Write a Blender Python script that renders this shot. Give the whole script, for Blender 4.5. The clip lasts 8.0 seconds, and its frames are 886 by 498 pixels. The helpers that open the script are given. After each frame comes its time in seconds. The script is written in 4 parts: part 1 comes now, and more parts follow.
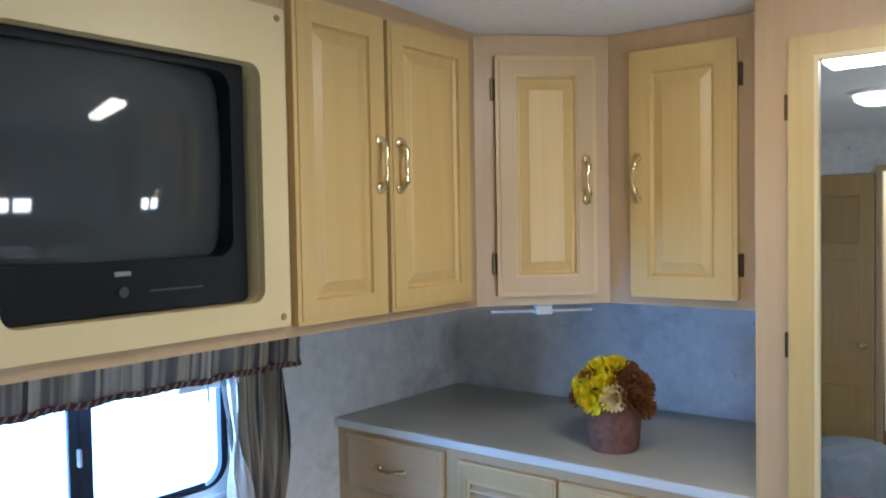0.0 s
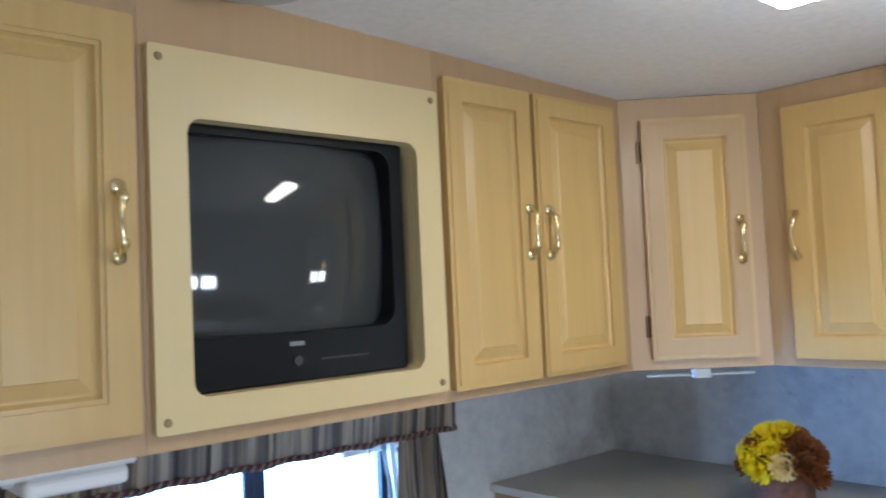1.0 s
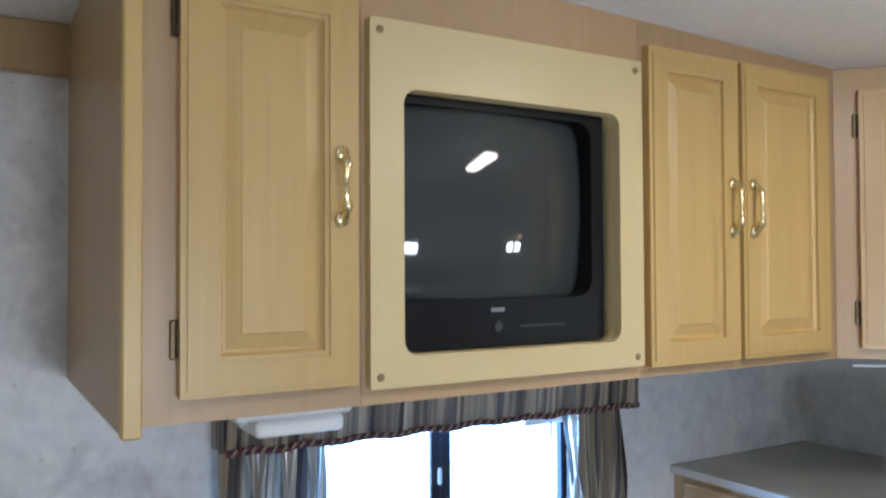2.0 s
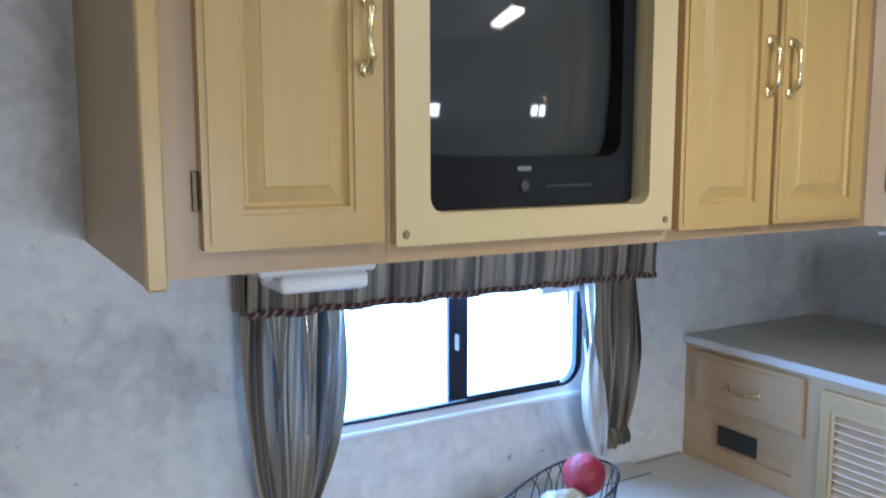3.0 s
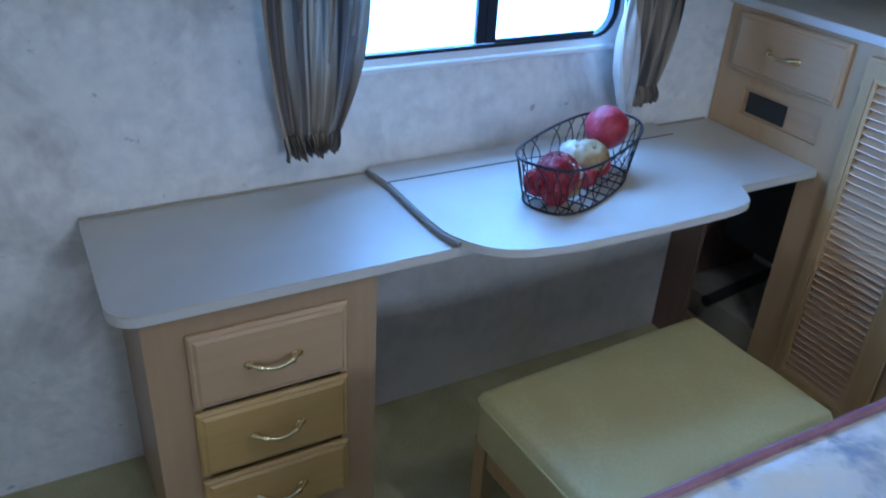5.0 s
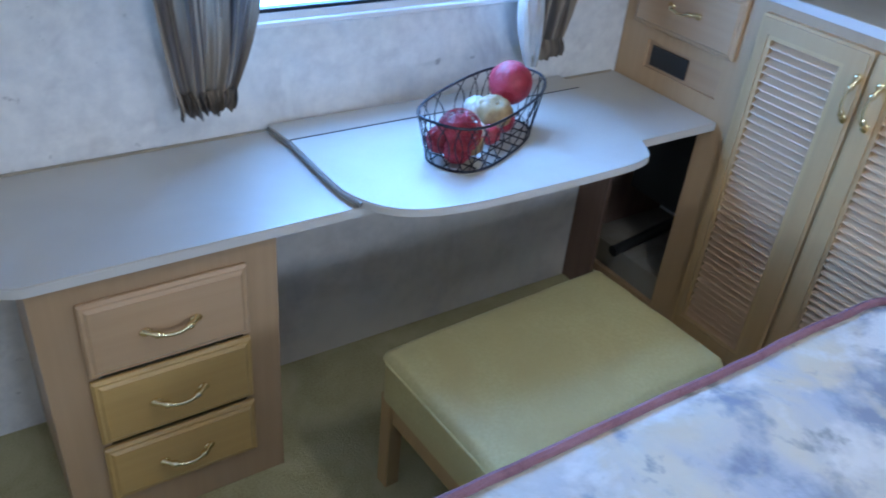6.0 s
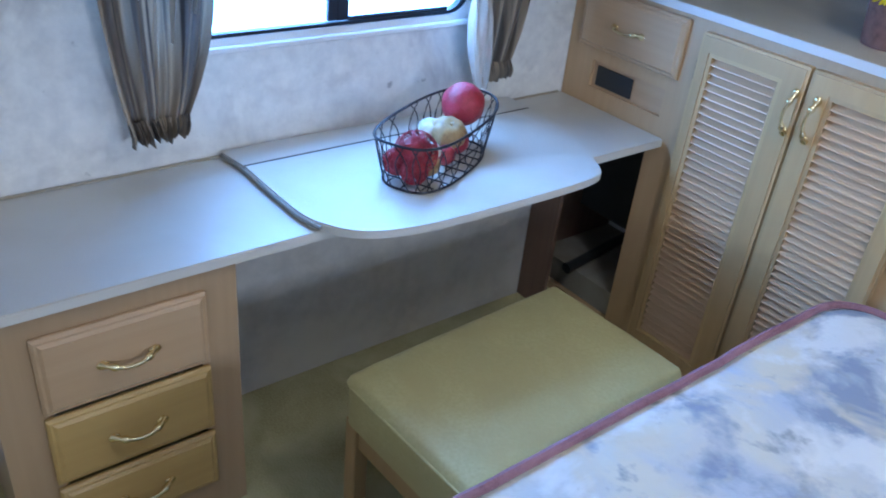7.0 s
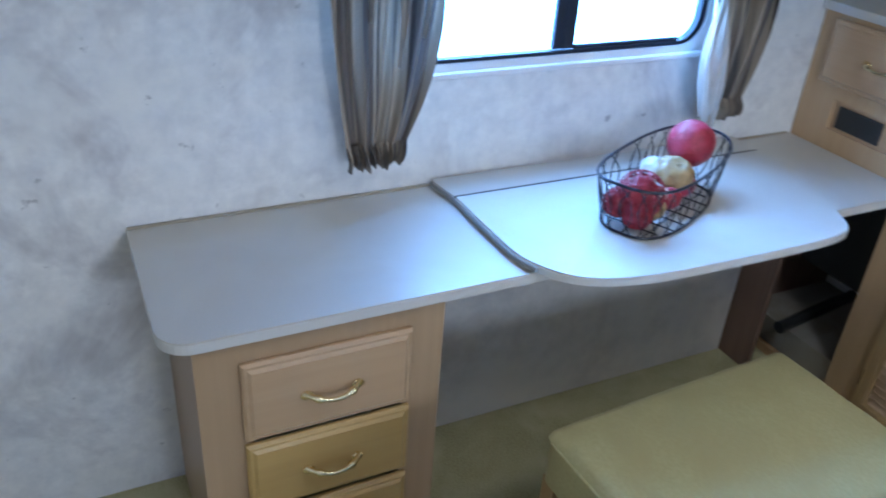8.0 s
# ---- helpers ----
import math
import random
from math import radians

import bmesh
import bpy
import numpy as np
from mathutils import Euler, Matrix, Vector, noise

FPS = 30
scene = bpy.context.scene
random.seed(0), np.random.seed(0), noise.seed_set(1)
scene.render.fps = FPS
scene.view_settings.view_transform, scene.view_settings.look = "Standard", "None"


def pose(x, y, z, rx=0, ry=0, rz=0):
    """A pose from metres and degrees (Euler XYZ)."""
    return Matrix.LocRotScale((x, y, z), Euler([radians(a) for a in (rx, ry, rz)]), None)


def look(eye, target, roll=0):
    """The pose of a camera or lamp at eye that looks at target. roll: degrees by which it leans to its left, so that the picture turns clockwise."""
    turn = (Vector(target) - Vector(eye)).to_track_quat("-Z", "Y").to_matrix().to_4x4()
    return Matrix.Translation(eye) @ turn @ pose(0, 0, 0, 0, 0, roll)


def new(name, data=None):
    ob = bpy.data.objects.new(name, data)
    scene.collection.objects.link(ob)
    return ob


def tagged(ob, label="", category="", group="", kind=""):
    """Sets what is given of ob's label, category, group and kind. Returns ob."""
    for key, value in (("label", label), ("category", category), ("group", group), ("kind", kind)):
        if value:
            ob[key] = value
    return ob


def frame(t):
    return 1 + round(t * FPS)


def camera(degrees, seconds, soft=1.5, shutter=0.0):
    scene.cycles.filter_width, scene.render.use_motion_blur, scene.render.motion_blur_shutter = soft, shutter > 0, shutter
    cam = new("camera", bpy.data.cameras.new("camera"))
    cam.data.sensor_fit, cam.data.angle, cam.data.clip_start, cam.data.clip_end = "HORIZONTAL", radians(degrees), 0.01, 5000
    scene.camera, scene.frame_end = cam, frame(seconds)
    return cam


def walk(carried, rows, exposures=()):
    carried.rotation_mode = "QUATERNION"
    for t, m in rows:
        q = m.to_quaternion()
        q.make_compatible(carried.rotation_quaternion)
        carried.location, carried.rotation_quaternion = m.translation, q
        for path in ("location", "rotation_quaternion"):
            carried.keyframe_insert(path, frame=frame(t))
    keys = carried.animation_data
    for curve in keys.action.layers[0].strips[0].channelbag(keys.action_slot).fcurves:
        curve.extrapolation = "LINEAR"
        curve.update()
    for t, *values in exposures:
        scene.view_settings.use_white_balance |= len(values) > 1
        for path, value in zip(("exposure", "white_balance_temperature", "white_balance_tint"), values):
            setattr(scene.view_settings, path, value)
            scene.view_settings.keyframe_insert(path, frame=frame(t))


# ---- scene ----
cam = camera(57.7, 8.0, soft=1.8, shutter=0.35)
PATH = [
    (0, (1.9, 1.741, 1.785), (0.68, 3.324, 1.716), -1.0),
    (0.5, (1.925, 1.726, 1.796), (0.619, 3.24, 1.833), -0.4),
    (1, (1.919, 1.696, 1.791), (0.441, 3.039, 1.892), -2.6),
    (1.5, (1.898, 1.65, 1.79), (0.296, 2.837, 1.946), -2.6),
    (1.7, (1.9, 1.641, 1.791), (0.229, 2.732, 1.929), -1.7),
    (2.8, (1.844, 1.618, 1.74), (0.112, 2.604, 1.563), 0.0),
    (3, (1.842, 1.621, 1.736), (0.125, 2.619, 1.498), -0.1),
    (3.5, (1.839, 1.636, 1.698), (0.173, 2.639, 1.231), -0.6),
    (4, (1.822, 1.644, 1.654), (0.18, 2.608, 1.041), -1.8),
    (4.5, (1.808, 1.628, 1.627), (0.198, 2.505, 0.828), 1.5),
    (4.7, (1.797, 1.619, 1.617), (0.221, 2.466, 0.724), 2.8),
    (5.8, (1.798, 1.684, 1.658), (0.412, 2.611, 0.553), 5.6),
    (6, (1.811, 1.692, 1.656), (0.451, 2.671, 0.564), 5.7),
    (6.5, (1.818, 1.683, 1.654), (0.539, 2.801, 0.598), 7.8),
    (7, (1.798, 1.656, 1.644), (0.486, 2.764, 0.618), 6.1),
    (7.5, (1.755, 1.624, 1.629), (0.314, 2.595, 0.639), 3.3),
    (8, (1.616, 1.613, 1.601), (0.08, 2.41, 0.598), 4.2),
]

EXPOSURES = [
    (0.0, -0.13, 6150, 10), (0.5, -0.03, 6150, 10), (1.0, 0.03, 6200, 11), (1.7, 0.07, 6300, 12), (3.0, 0.04, 6100, 12), (3.5, -0.42, 5850, 12), (4.0, -0.72, 5500, 12),
    (4.5, -0.93, 5200, 10), (4.7, -0.74, 5200, 10), (5.8, -0.09, 5500, 11), (6.5, 0.03, 5580, 12), (7.5, 0.13, 5560, 11), (8.0, 0.17, 5560, 11),
]
walk(cam, [(t, look(eye, target, roll)) for t, eye, target, roll in PATH], EXPOSURES)

# ---- world and lamps ----
world = bpy.data.worlds.new("sky")
world.use_nodes = True
scene.world = world
wn = world.node_tree.nodes
sky = wn.new("ShaderNodeTexSky")
sky.sky_type, sky.sun_disc = "NISHITA", False
sky.sun_elevation, sky.sun_rotation = radians(40), radians(200)
world.node_tree.links.new(sky.outputs[0], wn["Background"].inputs[0])
wn["Background"].inputs[1].default_value = 0.1

CEIL = 2.265


def ceil_z(y):
    """The roof is crowned: the ceiling rises a little away from the hutch."""
    return CEIL + min(0.040, max(0.0, 0.034 * (3.44 - y)))


def area(name, m, w, h, watts, colour):
    data = bpy.data.lights.new(name, "AREA")
    data.shape, data.size, data.size_y, data.energy, data.color = "RECTANGLE", w, h, watts, colour
    ob = new(name, data)
    ob.matrix_world = m
    return ob


# daylight in the window openings
area("daylight_vanity", look((-0.12, 2.70, 1.26), (1, 2.70, 1.14)), 1.35, 0.62, 63, (0.21, 0.475, 1.0))
area("daylight_bed_a", look((3.39, 0.25, 1.37), (0, 0.6, 1.3)), 0.58, 0.13, 2, (0.80, 0.90, 1.0))
area("daylight_bed_b", look((3.39, 2.18, 1.35), (0, 2.6, 1.1)), 0.58, 0.18, 25, (0.80, 0.90, 1.0))
area("daylight_door", look((1.35, -0.08, 1.2), (1.35, 2, 1.2)), 0.6, 1.5, 1.5, (1.0, 0.98, 0.95))

# ---- materials ----
def node_mat(name):
    m = bpy.data.materials.new(name)
    m.use_nodes = True
    nt = m.node_tree
    return m, nt, nt.nodes["Principled BSDF"]


def mix_rgb(nt, fac, a, b, blend="MIX"):
    n = nt.nodes.new("ShaderNodeMix")
    n.data_type, n.blend_type = "RGBA", blend
    for sock, v in ((n.inputs[0], fac), (n.inputs[6], a), (n.inputs[7], b)):
        if hasattr(v, "is_linked"):
            nt.links.new(v, sock)
        elif isinstance(v, (int, float)):
            sock.default_value = v
        else:
            sock.default_value = (*v, 1)
    return n.outputs[2]


def noise_fac(nt, coords, scale, detail=4.0, lo=0.35, hi=0.65, rough=0.55, warp=0.0):
    mp = nt.nodes.new("ShaderNodeMapping")
    mp.inputs["Scale"].default_value = scale
    nt.links.new(coords, mp.inputs[0])
    nz = nt.nodes.new("ShaderNodeTexNoise")
    nz.inputs["Scale"].default_value = 1.0
    nz.inputs["Detail"].default_value = detail
    nz.inputs["Roughness"].default_value = rough
    nz.inputs["Distortion"].default_value = warp
    nt.links.new(mp.outputs[0], nz.inputs["Vector"])
    mr = nt.nodes.new("ShaderNodeMapRange")
    mr.inputs[1].default_value, mr.inputs[2].default_value = lo, hi
    nt.links.new(nz.outputs[0], mr.inputs[0])
    return mr.outputs[0]


def obj_coords(nt):
    return nt.nodes.new("ShaderNodeTexCoord").outputs["Object"]


def bump(nt, bsdf, height, strength, dist=0.002):
    b = nt.nodes.new("ShaderNodeBump")
    b.inputs["Strength"].default_value, b.inputs["Distance"].default_value = strength, dist
    nt.links.new(height, b.inputs["Height"])
    nt.links.new(b.outputs[0], bsdf.inputs["Normal"])


def wood(name, light, dark, grain=(46, 46, 1.6), rough=0.38, vary=0.10):
    m, nt, p = node_mat(name)
    co = obj_coords(nt)
    rnd = nt.nodes.new("ShaderNodeObjectInfo").outputs["Random"]
    off = nt.nodes.new("ShaderNodeVectorMath")
    off.operation = "ADD"
    nt.links.new(co, off.inputs[0])
    cmb = nt.nodes.new("ShaderNodeCombineXYZ")
    nt.links.new(rnd, cmb.inputs[0]), nt.links.new(rnd, cmb.inputs[2])
    nt.links.new(cmb.outputs[0], off.inputs[1])
    co = off.outputs[0]
    g = noise_fac(nt, co, grain, 5.0, 0.3, 0.72, 0.6)
    broad = noise_fac(nt, co, tuple(v / 9 if v > 20 else v * 0.6 for v in grain), 2.0, 0.3, 0.7, 0.5, 0.8)
    c = mix_rgb(nt, g, light, dark)
    mid = tuple(0.5 * a + 0.5 * b * 0.92 for a, b in zip(light, dark))
    half = nt.nodes.new("ShaderNodeMath")
    half.operation = "MULTIPLY"
    half.inputs[1].default_value = 0.5
    nt.links.new(broad, half.inputs[0])
    c = mix_rgb(nt, half.outputs[0], c, mid)
    hsv = nt.nodes.new("ShaderNodeHueSaturation")
    mr = nt.nodes.new("ShaderNodeMapRange")
    mr.inputs[3].default_value, mr.inputs[4].default_value = 1 - vary, 1 + vary
    nt.links.new(rnd, mr.inputs[0])
    nt.links.new(mr.outputs[0], hsv.inputs["Value"])
    nt.links.new(c, hsv.inputs["Color"])
    nt.links.new(hsv.outputs[0], p.inputs["Base Color"])
    p.inputs["Roughness"].default_value = rough
    bump(nt, p, g, 0.08, 0.001)
    return m


def mottled(name, c1, c2, fine, broad, rough=0.6, c3=None, bumps=0.15, spots=None, detail=4.0):
    """Two colours mixed at a fine scale, a third at a broad one, and small stains."""
    m, nt, p = node_mat(name)
    co = obj_coords(nt)
    f = noise_fac(nt, co, (fine,) * 3, detail)
    c = mix_rgb(nt, f, c1, c2)
    if c3:
        c = mix_rgb(nt, noise_fac(nt, co, (broad,) * 3, 3.0, 0.38, 0.68, 0.6, 0.6), c, c3)
    if spots:
        c = mix_rgb(nt, noise_fac(nt, co, (spots[0],) * 3, 2.0, spots[2], spots[2] + 0.06, 0.5), c, spots[1])
    nt.links.new(c, p.inputs["Base Color"])
    p.inputs["Roughness"].default_value = rough
    if bumps:
        bump(nt, p, f, bumps)
    return m


def plain(name, colour, rough=0.5, metal=0.0, emit=0.0, coat=0.0):
    m, nt, p = node_mat(name)
    p.inputs["Base Color"].default_value = (*colour, 1)
    p.inputs["Roughness"].default_value, p.inputs["Metallic"].default_value = rough, metal
    p.inputs["Coat Weight"].default_value = coat
    if emit:
        p.inputs["Emission Color"].default_value = (*colour, 1)
        p.inputs["Emission Strength"].default_value = emit
    return m


M_DOOR = wood("maple_door", (0.59, 0.402, 0.157), (0.52, 0.345, 0.124))
M_DRAWER = wood("maple_drawer", (0.54, 0.352, 0.125), (0.475, 0.30, 0.098), (1.6, 46, 46))
M_FRAME = wood("maple_frame", (0.485, 0.325, 0.178), (0.43, 0.282, 0.148))
# the frame maple again, darkened for the shade low under the vanity
M_FRAME_SHADED = wood("maple_frame_shaded", (0.42, 0.283, 0.162), (0.365, 0.24, 0.132))
M_RAIL = wood("maple_rail", (0.53, 0.355, 0.205), (0.475, 0.312, 0.172), (1.6, 46, 46))
M_CORNER = wood("maple_corner_door", (0.54, 0.365, 0.178), (0.475, 0.315, 0.144))
M_SCREW = plain("screw_cap", (0.25, 0.17, 0.08), 0.5)
M_TVPANEL = wood("pale_ply", (0.655, 0.52, 0.275), (0.63, 0.495, 0.255), rough=0.4, vary=0.02)
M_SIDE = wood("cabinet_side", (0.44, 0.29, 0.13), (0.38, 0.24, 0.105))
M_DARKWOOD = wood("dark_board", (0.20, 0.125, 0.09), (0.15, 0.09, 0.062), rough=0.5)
M_SLAT = wood("louvre_slat", (0.60, 0.40, 0.235), (0.54, 0.355, 0.2), (1.6, 46, 46), 0.32, 0.06)


def wallpaper():
    """Sponged vinyl paper: pale ground, grey clouds at two sizes and small darker flecks."""
    m, nt, p = node_mat("wallpaper")
    co = obj_coords(nt)
    fine = noise_fac(nt, co, (21, 21, 21), 5.0, 0.34, 0.66, 0.62)
    c = mix_rgb(nt, fine, (0.83, 0.82, 0.80), (0.69, 0.685, 0.68))
    c = mix_rgb(nt, noise_fac(nt, co, (2.9, 2.9, 2.9), 5.0, 0.51, 0.68, 0.66, 0.4), c, (0.49, 0.472, 0.48))
    c = mix_rgb(nt, noise_fac(nt, co, (3.7, 3.9, 3.5), 4.0, 0.52, 0.72, 0.62, 0.4), c, (0.81, 0.80, 0.77))
    c = mix_rgb(nt, noise_fac(nt, co, (16, 17, 19), 4.0, 0.66, 0.72, 0.6), c, (0.44, 0.43, 0.43))
    nt.links.new(c, p.inputs["Base Color"])
    p.inputs["Roughness"].default_value = 0.42
    bump(nt, p, fine, 0.14)
    return m


M_PAPER = wallpaper()
M_CEILING = mottled("ceiling_panel", (0.86, 0.86, 0.87), (0.80, 0.80, 0.815), 55, 2, 0.75, bumps=0.18)
M_CARPET = mottled("carpet", (0.46, 0.42, 0.225), (0.32, 0.285, 0.14), 190, 5, 0.95, (0.51, 0.47, 0.27), 0.6)
M_LAMINATE = mottled("laminate", (0.55, 0.515, 0.455), (0.49, 0.455, 0.40), 420, 4, 0.34, (0.56, 0.53, 0.47), 0.02)
M_GREYBAND = plain("grey_edge_band", (0.22, 0.21, 0.195), 0.4)
M_GAP = plain("dark_gap", (0.03, 0.028, 0.025), 0.8)
M_COUNTER = mottled("counter_laminate", (0.57, 0.53, 0.44), (0.49, 0.45, 0.375), 420, 4, 0.34, (0.58, 0.54, 0.455), 0.02)
M_EDGE = plain("laminate_edge", (0.58, 0.56, 0.52), 0.35)
M_EDGE_DARK = plain("laminate_seam", (0.20, 0.17, 0.12), 0.5)
M_BAND = plain("brown_band", (0.36, 0.31, 0.235), 0.5)
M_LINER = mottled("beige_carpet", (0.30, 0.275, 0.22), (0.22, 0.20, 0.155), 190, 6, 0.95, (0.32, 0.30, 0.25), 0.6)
M_VINYL = mottled("stool_vinyl", (0.54, 0.495, 0.25), (0.485, 0.435, 0.21), 120, 5, 0.52, (0.47, 0.41, 0.20), 0.12)
M_PIPING = mottled("mauve_piping", (0.25, 0.125, 0.15), (0.18, 0.085, 0.11), 300, 9, 0.75, (0.28, 0.15, 0.19))
M_BRASS = plain("brass", (0.82, 0.70, 0.42), 0.16, 1.0)
M_BRONZE = plain("hinge_bronze", (0.09, 0.065, 0.035), 0.38, 0.8)
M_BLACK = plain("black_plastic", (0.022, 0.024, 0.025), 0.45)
M_TVBODY = plain("tv_plastic", (0.008, 0.009, 0.010), 0.45)
M_TVBODY.node_tree.nodes["Principled BSDF"].inputs["Specular IOR Level"].default_value = 0.12
M_SCREEN = plain("tv_glass", (0.044, 0.048, 0.048), 0.05)
M_SCREEN.node_tree.nodes["Principled BSDF"].inputs["Specular IOR Level"].default_value = 0.36
# black frame; its navy tint carries the glare of the bright panes
M_WINFRAME = plain("window_black", (0.016, 0.021, 0.034), 0.5)
M_WINFRAME.node_tree.nodes["Principled BSDF"].inputs["Specular IOR Level"].default_value = 0.3
M_WHITE = plain("white_plastic", (0.78, 0.78, 0.78), 0.35)
M_GREY = plain("grey_plastic", (0.52, 0.54, 0.56), 0.5)
M_DIFFUSER = plain("lamp_diffuser", (1.0, 0.955, 0.87), 0.5, emit=43.0)
M_DOME = plain("dome_diffuser", (1.0, 0.955, 0.87), 0.5, emit=6.0)
M_WARM = plain("warm_bulb", (1.0, 0.66, 0.32), 0.5, emit=12.0)
M_WIRE = plain("black_wire", (0.02, 0.022, 0.03), 0.3, 0.5)
M_RED = mottled("red_rattan", (0.34, 0.018, 0.028), (0.17, 0.006, 0.012), 90, 12, 0.34, (0.42, 0.035, 0.05))
M_PINKRED = mottled("red_ball", (0.37, 0.022, 0.04), (0.25, 0.010, 0.02), 110, 14, 0.36, (0.43, 0.04, 0.07), 0.6)
M_TAN = mottled("tan_shell", (0.36, 0.225, 0.09), (0.22, 0.13, 0.05), 80, 14, 0.5, (0.42, 0.29, 0.14))
M_CREAM = mottled("cream_ball", (0.62, 0.57, 0.48), (0.48, 0.43, 0.35), 70, 14, 0.5)
M_BARK = mottled("bark_pot", (0.17, 0.07, 0.045), (0.08, 0.032, 0.022), 60, 10, 0.75, (0.21, 0.10, 0.07), 0.6)
M_YELLOW = mottled("petal_yellow", (0.86, 0.67, 0.008), (0.76, 0.55, 0.004), 60, 20, 0.6, bumps=0.0)
M_RUST = mottled("petal_rust", (0.26, 0.085, 0.015), (0.14, 0.04, 0.01), 60, 20, 0.7, bumps=0.0)
M_PALE = mottled("petal_cream", (0.80, 0.66, 0.33), (0.70, 0.52, 0.2), 60, 20, 0.6, bumps=0.0)
M_LEAF = mottled("leaf_green", (0.05, 0.06, 0.02), (0.03, 0.04, 0.015), 60, 20, 0.6, bumps=0.0)
M_POUF = mottled("grey_cloth", (0.33, 0.36, 0.40), (0.26, 0.29, 0.33), 200, 8, 0.9, (0.38, 0.41, 0.45))
M_PILLOW = mottled("pillow_cloth", (0.62, 0.64, 0.68), (0.52, 0.55, 0.60), 160, 8, 0.9, (0.68, 0.69, 0.7))


def mirror_mat():
    return plain("mirror", (0.86, 0.88, 0.87), 0.015, 1.0)


def glass_mat():
    m, nt, p = node_mat("window_glass")
    p.inputs["Base Color"].default_value = (1, 1, 1, 1)
    p.inputs["Roughness"].default_value, p.inputs["IOR"].default_value = 0.0, 1.2
    p.inputs["Transmission Weight"].default_value = 1.0
    return m


def see_through(nt, p, colour, share):
    """Lets part of the light pass the cloth, scattered."""
    tr = nt.nodes.new("ShaderNodeBsdfTranslucent")
    mx = nt.nodes.new("ShaderNodeMixShader")
    mx.inputs[0].default_value = share
    if isinstance(colour, tuple):
        tr.inputs[0].default_value = (*colour, 1)
    else:
        nt.links.new(colour, tr.inputs[0])
    nt.links.new(p.outputs[0], mx.inputs[1]), nt.links.new(tr.outputs[0], mx.inputs[2])
    nt.links.new(mx.outputs[0], nt.nodes["Material Output"].inputs["Surface"])


def stripes_mat(name="curtain_stripe", sheen=0.36):
    """Vertical stripes woven in slate blue, brown, tan and dark grey; the UV's u counts metres across the cloth."""
    m, nt, p = node_mat(name)
    uv = nt.nodes.new("ShaderNodeTexCoord").outputs["UV"]
    cols = ((0.135, 0.100, 0.074), (0.30, 0.232, 0.166), (0.115, 0.105, 0.100), (0.42, 0.34, 0.25), (0.038, 0.03, 0.027))
    a = noise_fac(nt, uv, (60, 1.5, 1), 2.0, 0.38, 0.58, 0.5)
    b = noise_fac(nt, uv, (34, 0.6, 1), 2.0, 0.46, 0.54, 0.5)
    d = noise_fac(nt, uv, (75, 0.3, 1), 0.0, 0.61, 0.65, 0.3)
    c = mix_rgb(nt, b, mix_rgb(nt, a, cols[1], cols[3]), mix_rgb(nt, a, cols[0], cols[2]))
    c = mix_rgb(nt, d, c, cols[4])
    weave = noise_fac(nt, uv, (420, 420, 1), 2.0, 0.3, 0.7)
    c = mix_rgb(nt, weave, c, mix_rgb(nt, 0.75, (0.04, 0.04, 0.04), c))
    nt.links.new(c, p.inputs["Base Color"])
    p.inputs["Roughness"].default_value = sheen
    bump(nt, p, weave, 0.12)
    see_through(nt, p, c, 0.04)
    return m


def quilt_mat():
    """Painterly blots of cream, white, slate blue and lilac, with brown-green touches."""
    m, nt, p = node_mat("floral_quilt")
    co = obj_coords(nt)
    c = mix_rgb(nt, noise_fac(nt, co, (4.2, 4.6, 4.2), 5.0, 0.38, 0.62, 0.55, 0.5), (0.57, 0.545, 0.46), (0.42, 0.455, 0.51))
    c = mix_rgb(nt, noise_fac(nt, co, (6.1, 6.8, 6.1), 5.0, 0.50, 0.62, 0.58, 0.2), c, (0.23, 0.27, 0.345))
    c = mix_rgb(nt, noise_fac(nt, co, (4.9, 4.4, 5.5), 4.5, 0.52, 0.66, 0.58, 0.5), c, (0.57, 0.52, 0.41))
    c = mix_rgb(nt, noise_fac(nt, co, (5.4, 5.0, 5), 5.0, 0.50, 0.59, 0.6, 0.2), c, (0.62, 0.62, 0.60))
    c = mix_rgb(nt, noise_fac(nt, co, (9.0, 9.8, 9), 4.5, 0.59, 0.67, 0.6, 0.2), c, (0.30, 0.315, 0.32))
    c = mix_rgb(nt, noise_fac(nt, co, (14, 12, 13), 4.0, 0.66, 0.75, 0.6, 0.4), c, (0.36, 0.35, 0.32))
    nt.links.new(c, p.inputs["Base Color"])
    p.inputs["Roughness"].default_value = 0.75
    bump(nt, p, noise_fac(nt, co, (11, 11, 11), 3.0, 0.3, 0.7), 0.5, 0.012)
    return m


M_KNEE = mottled("kneehole_paper", (0.66, 0.62, 0.57), (0.55, 0.515, 0.475), 19, 3, 0.65, (0.70, 0.66, 0.60), 0.1)
M_BADGE_DARK = plain("dull_grey_plastic", (0.022, 0.023, 0.025), 0.4)
M_BADGE = plain("badge_silver", (0.20, 0.21, 0.22), 0.4)
M_MIRROR, M_GLASS, M_STRIPE, M_QUILT = mirror_mat(), glass_mat(), stripes_mat(), quilt_mat()
# silver lining, its base paled to carry the white light streaks
M_LINING = mottled("curtain_lining", (0.78, 0.75, 0.71), (0.66, 0.635, 0.60), 25, 6, 0.24, bumps=0.0)
M_LINING.node_tree.nodes["Principled BSDF"].inputs["Metallic"].default_value = 0.45
see_through(M_LINING.node_tree, M_LINING.node_tree.nodes["Principled BSDF"], (0.95, 0.84, 0.70), 0.14)
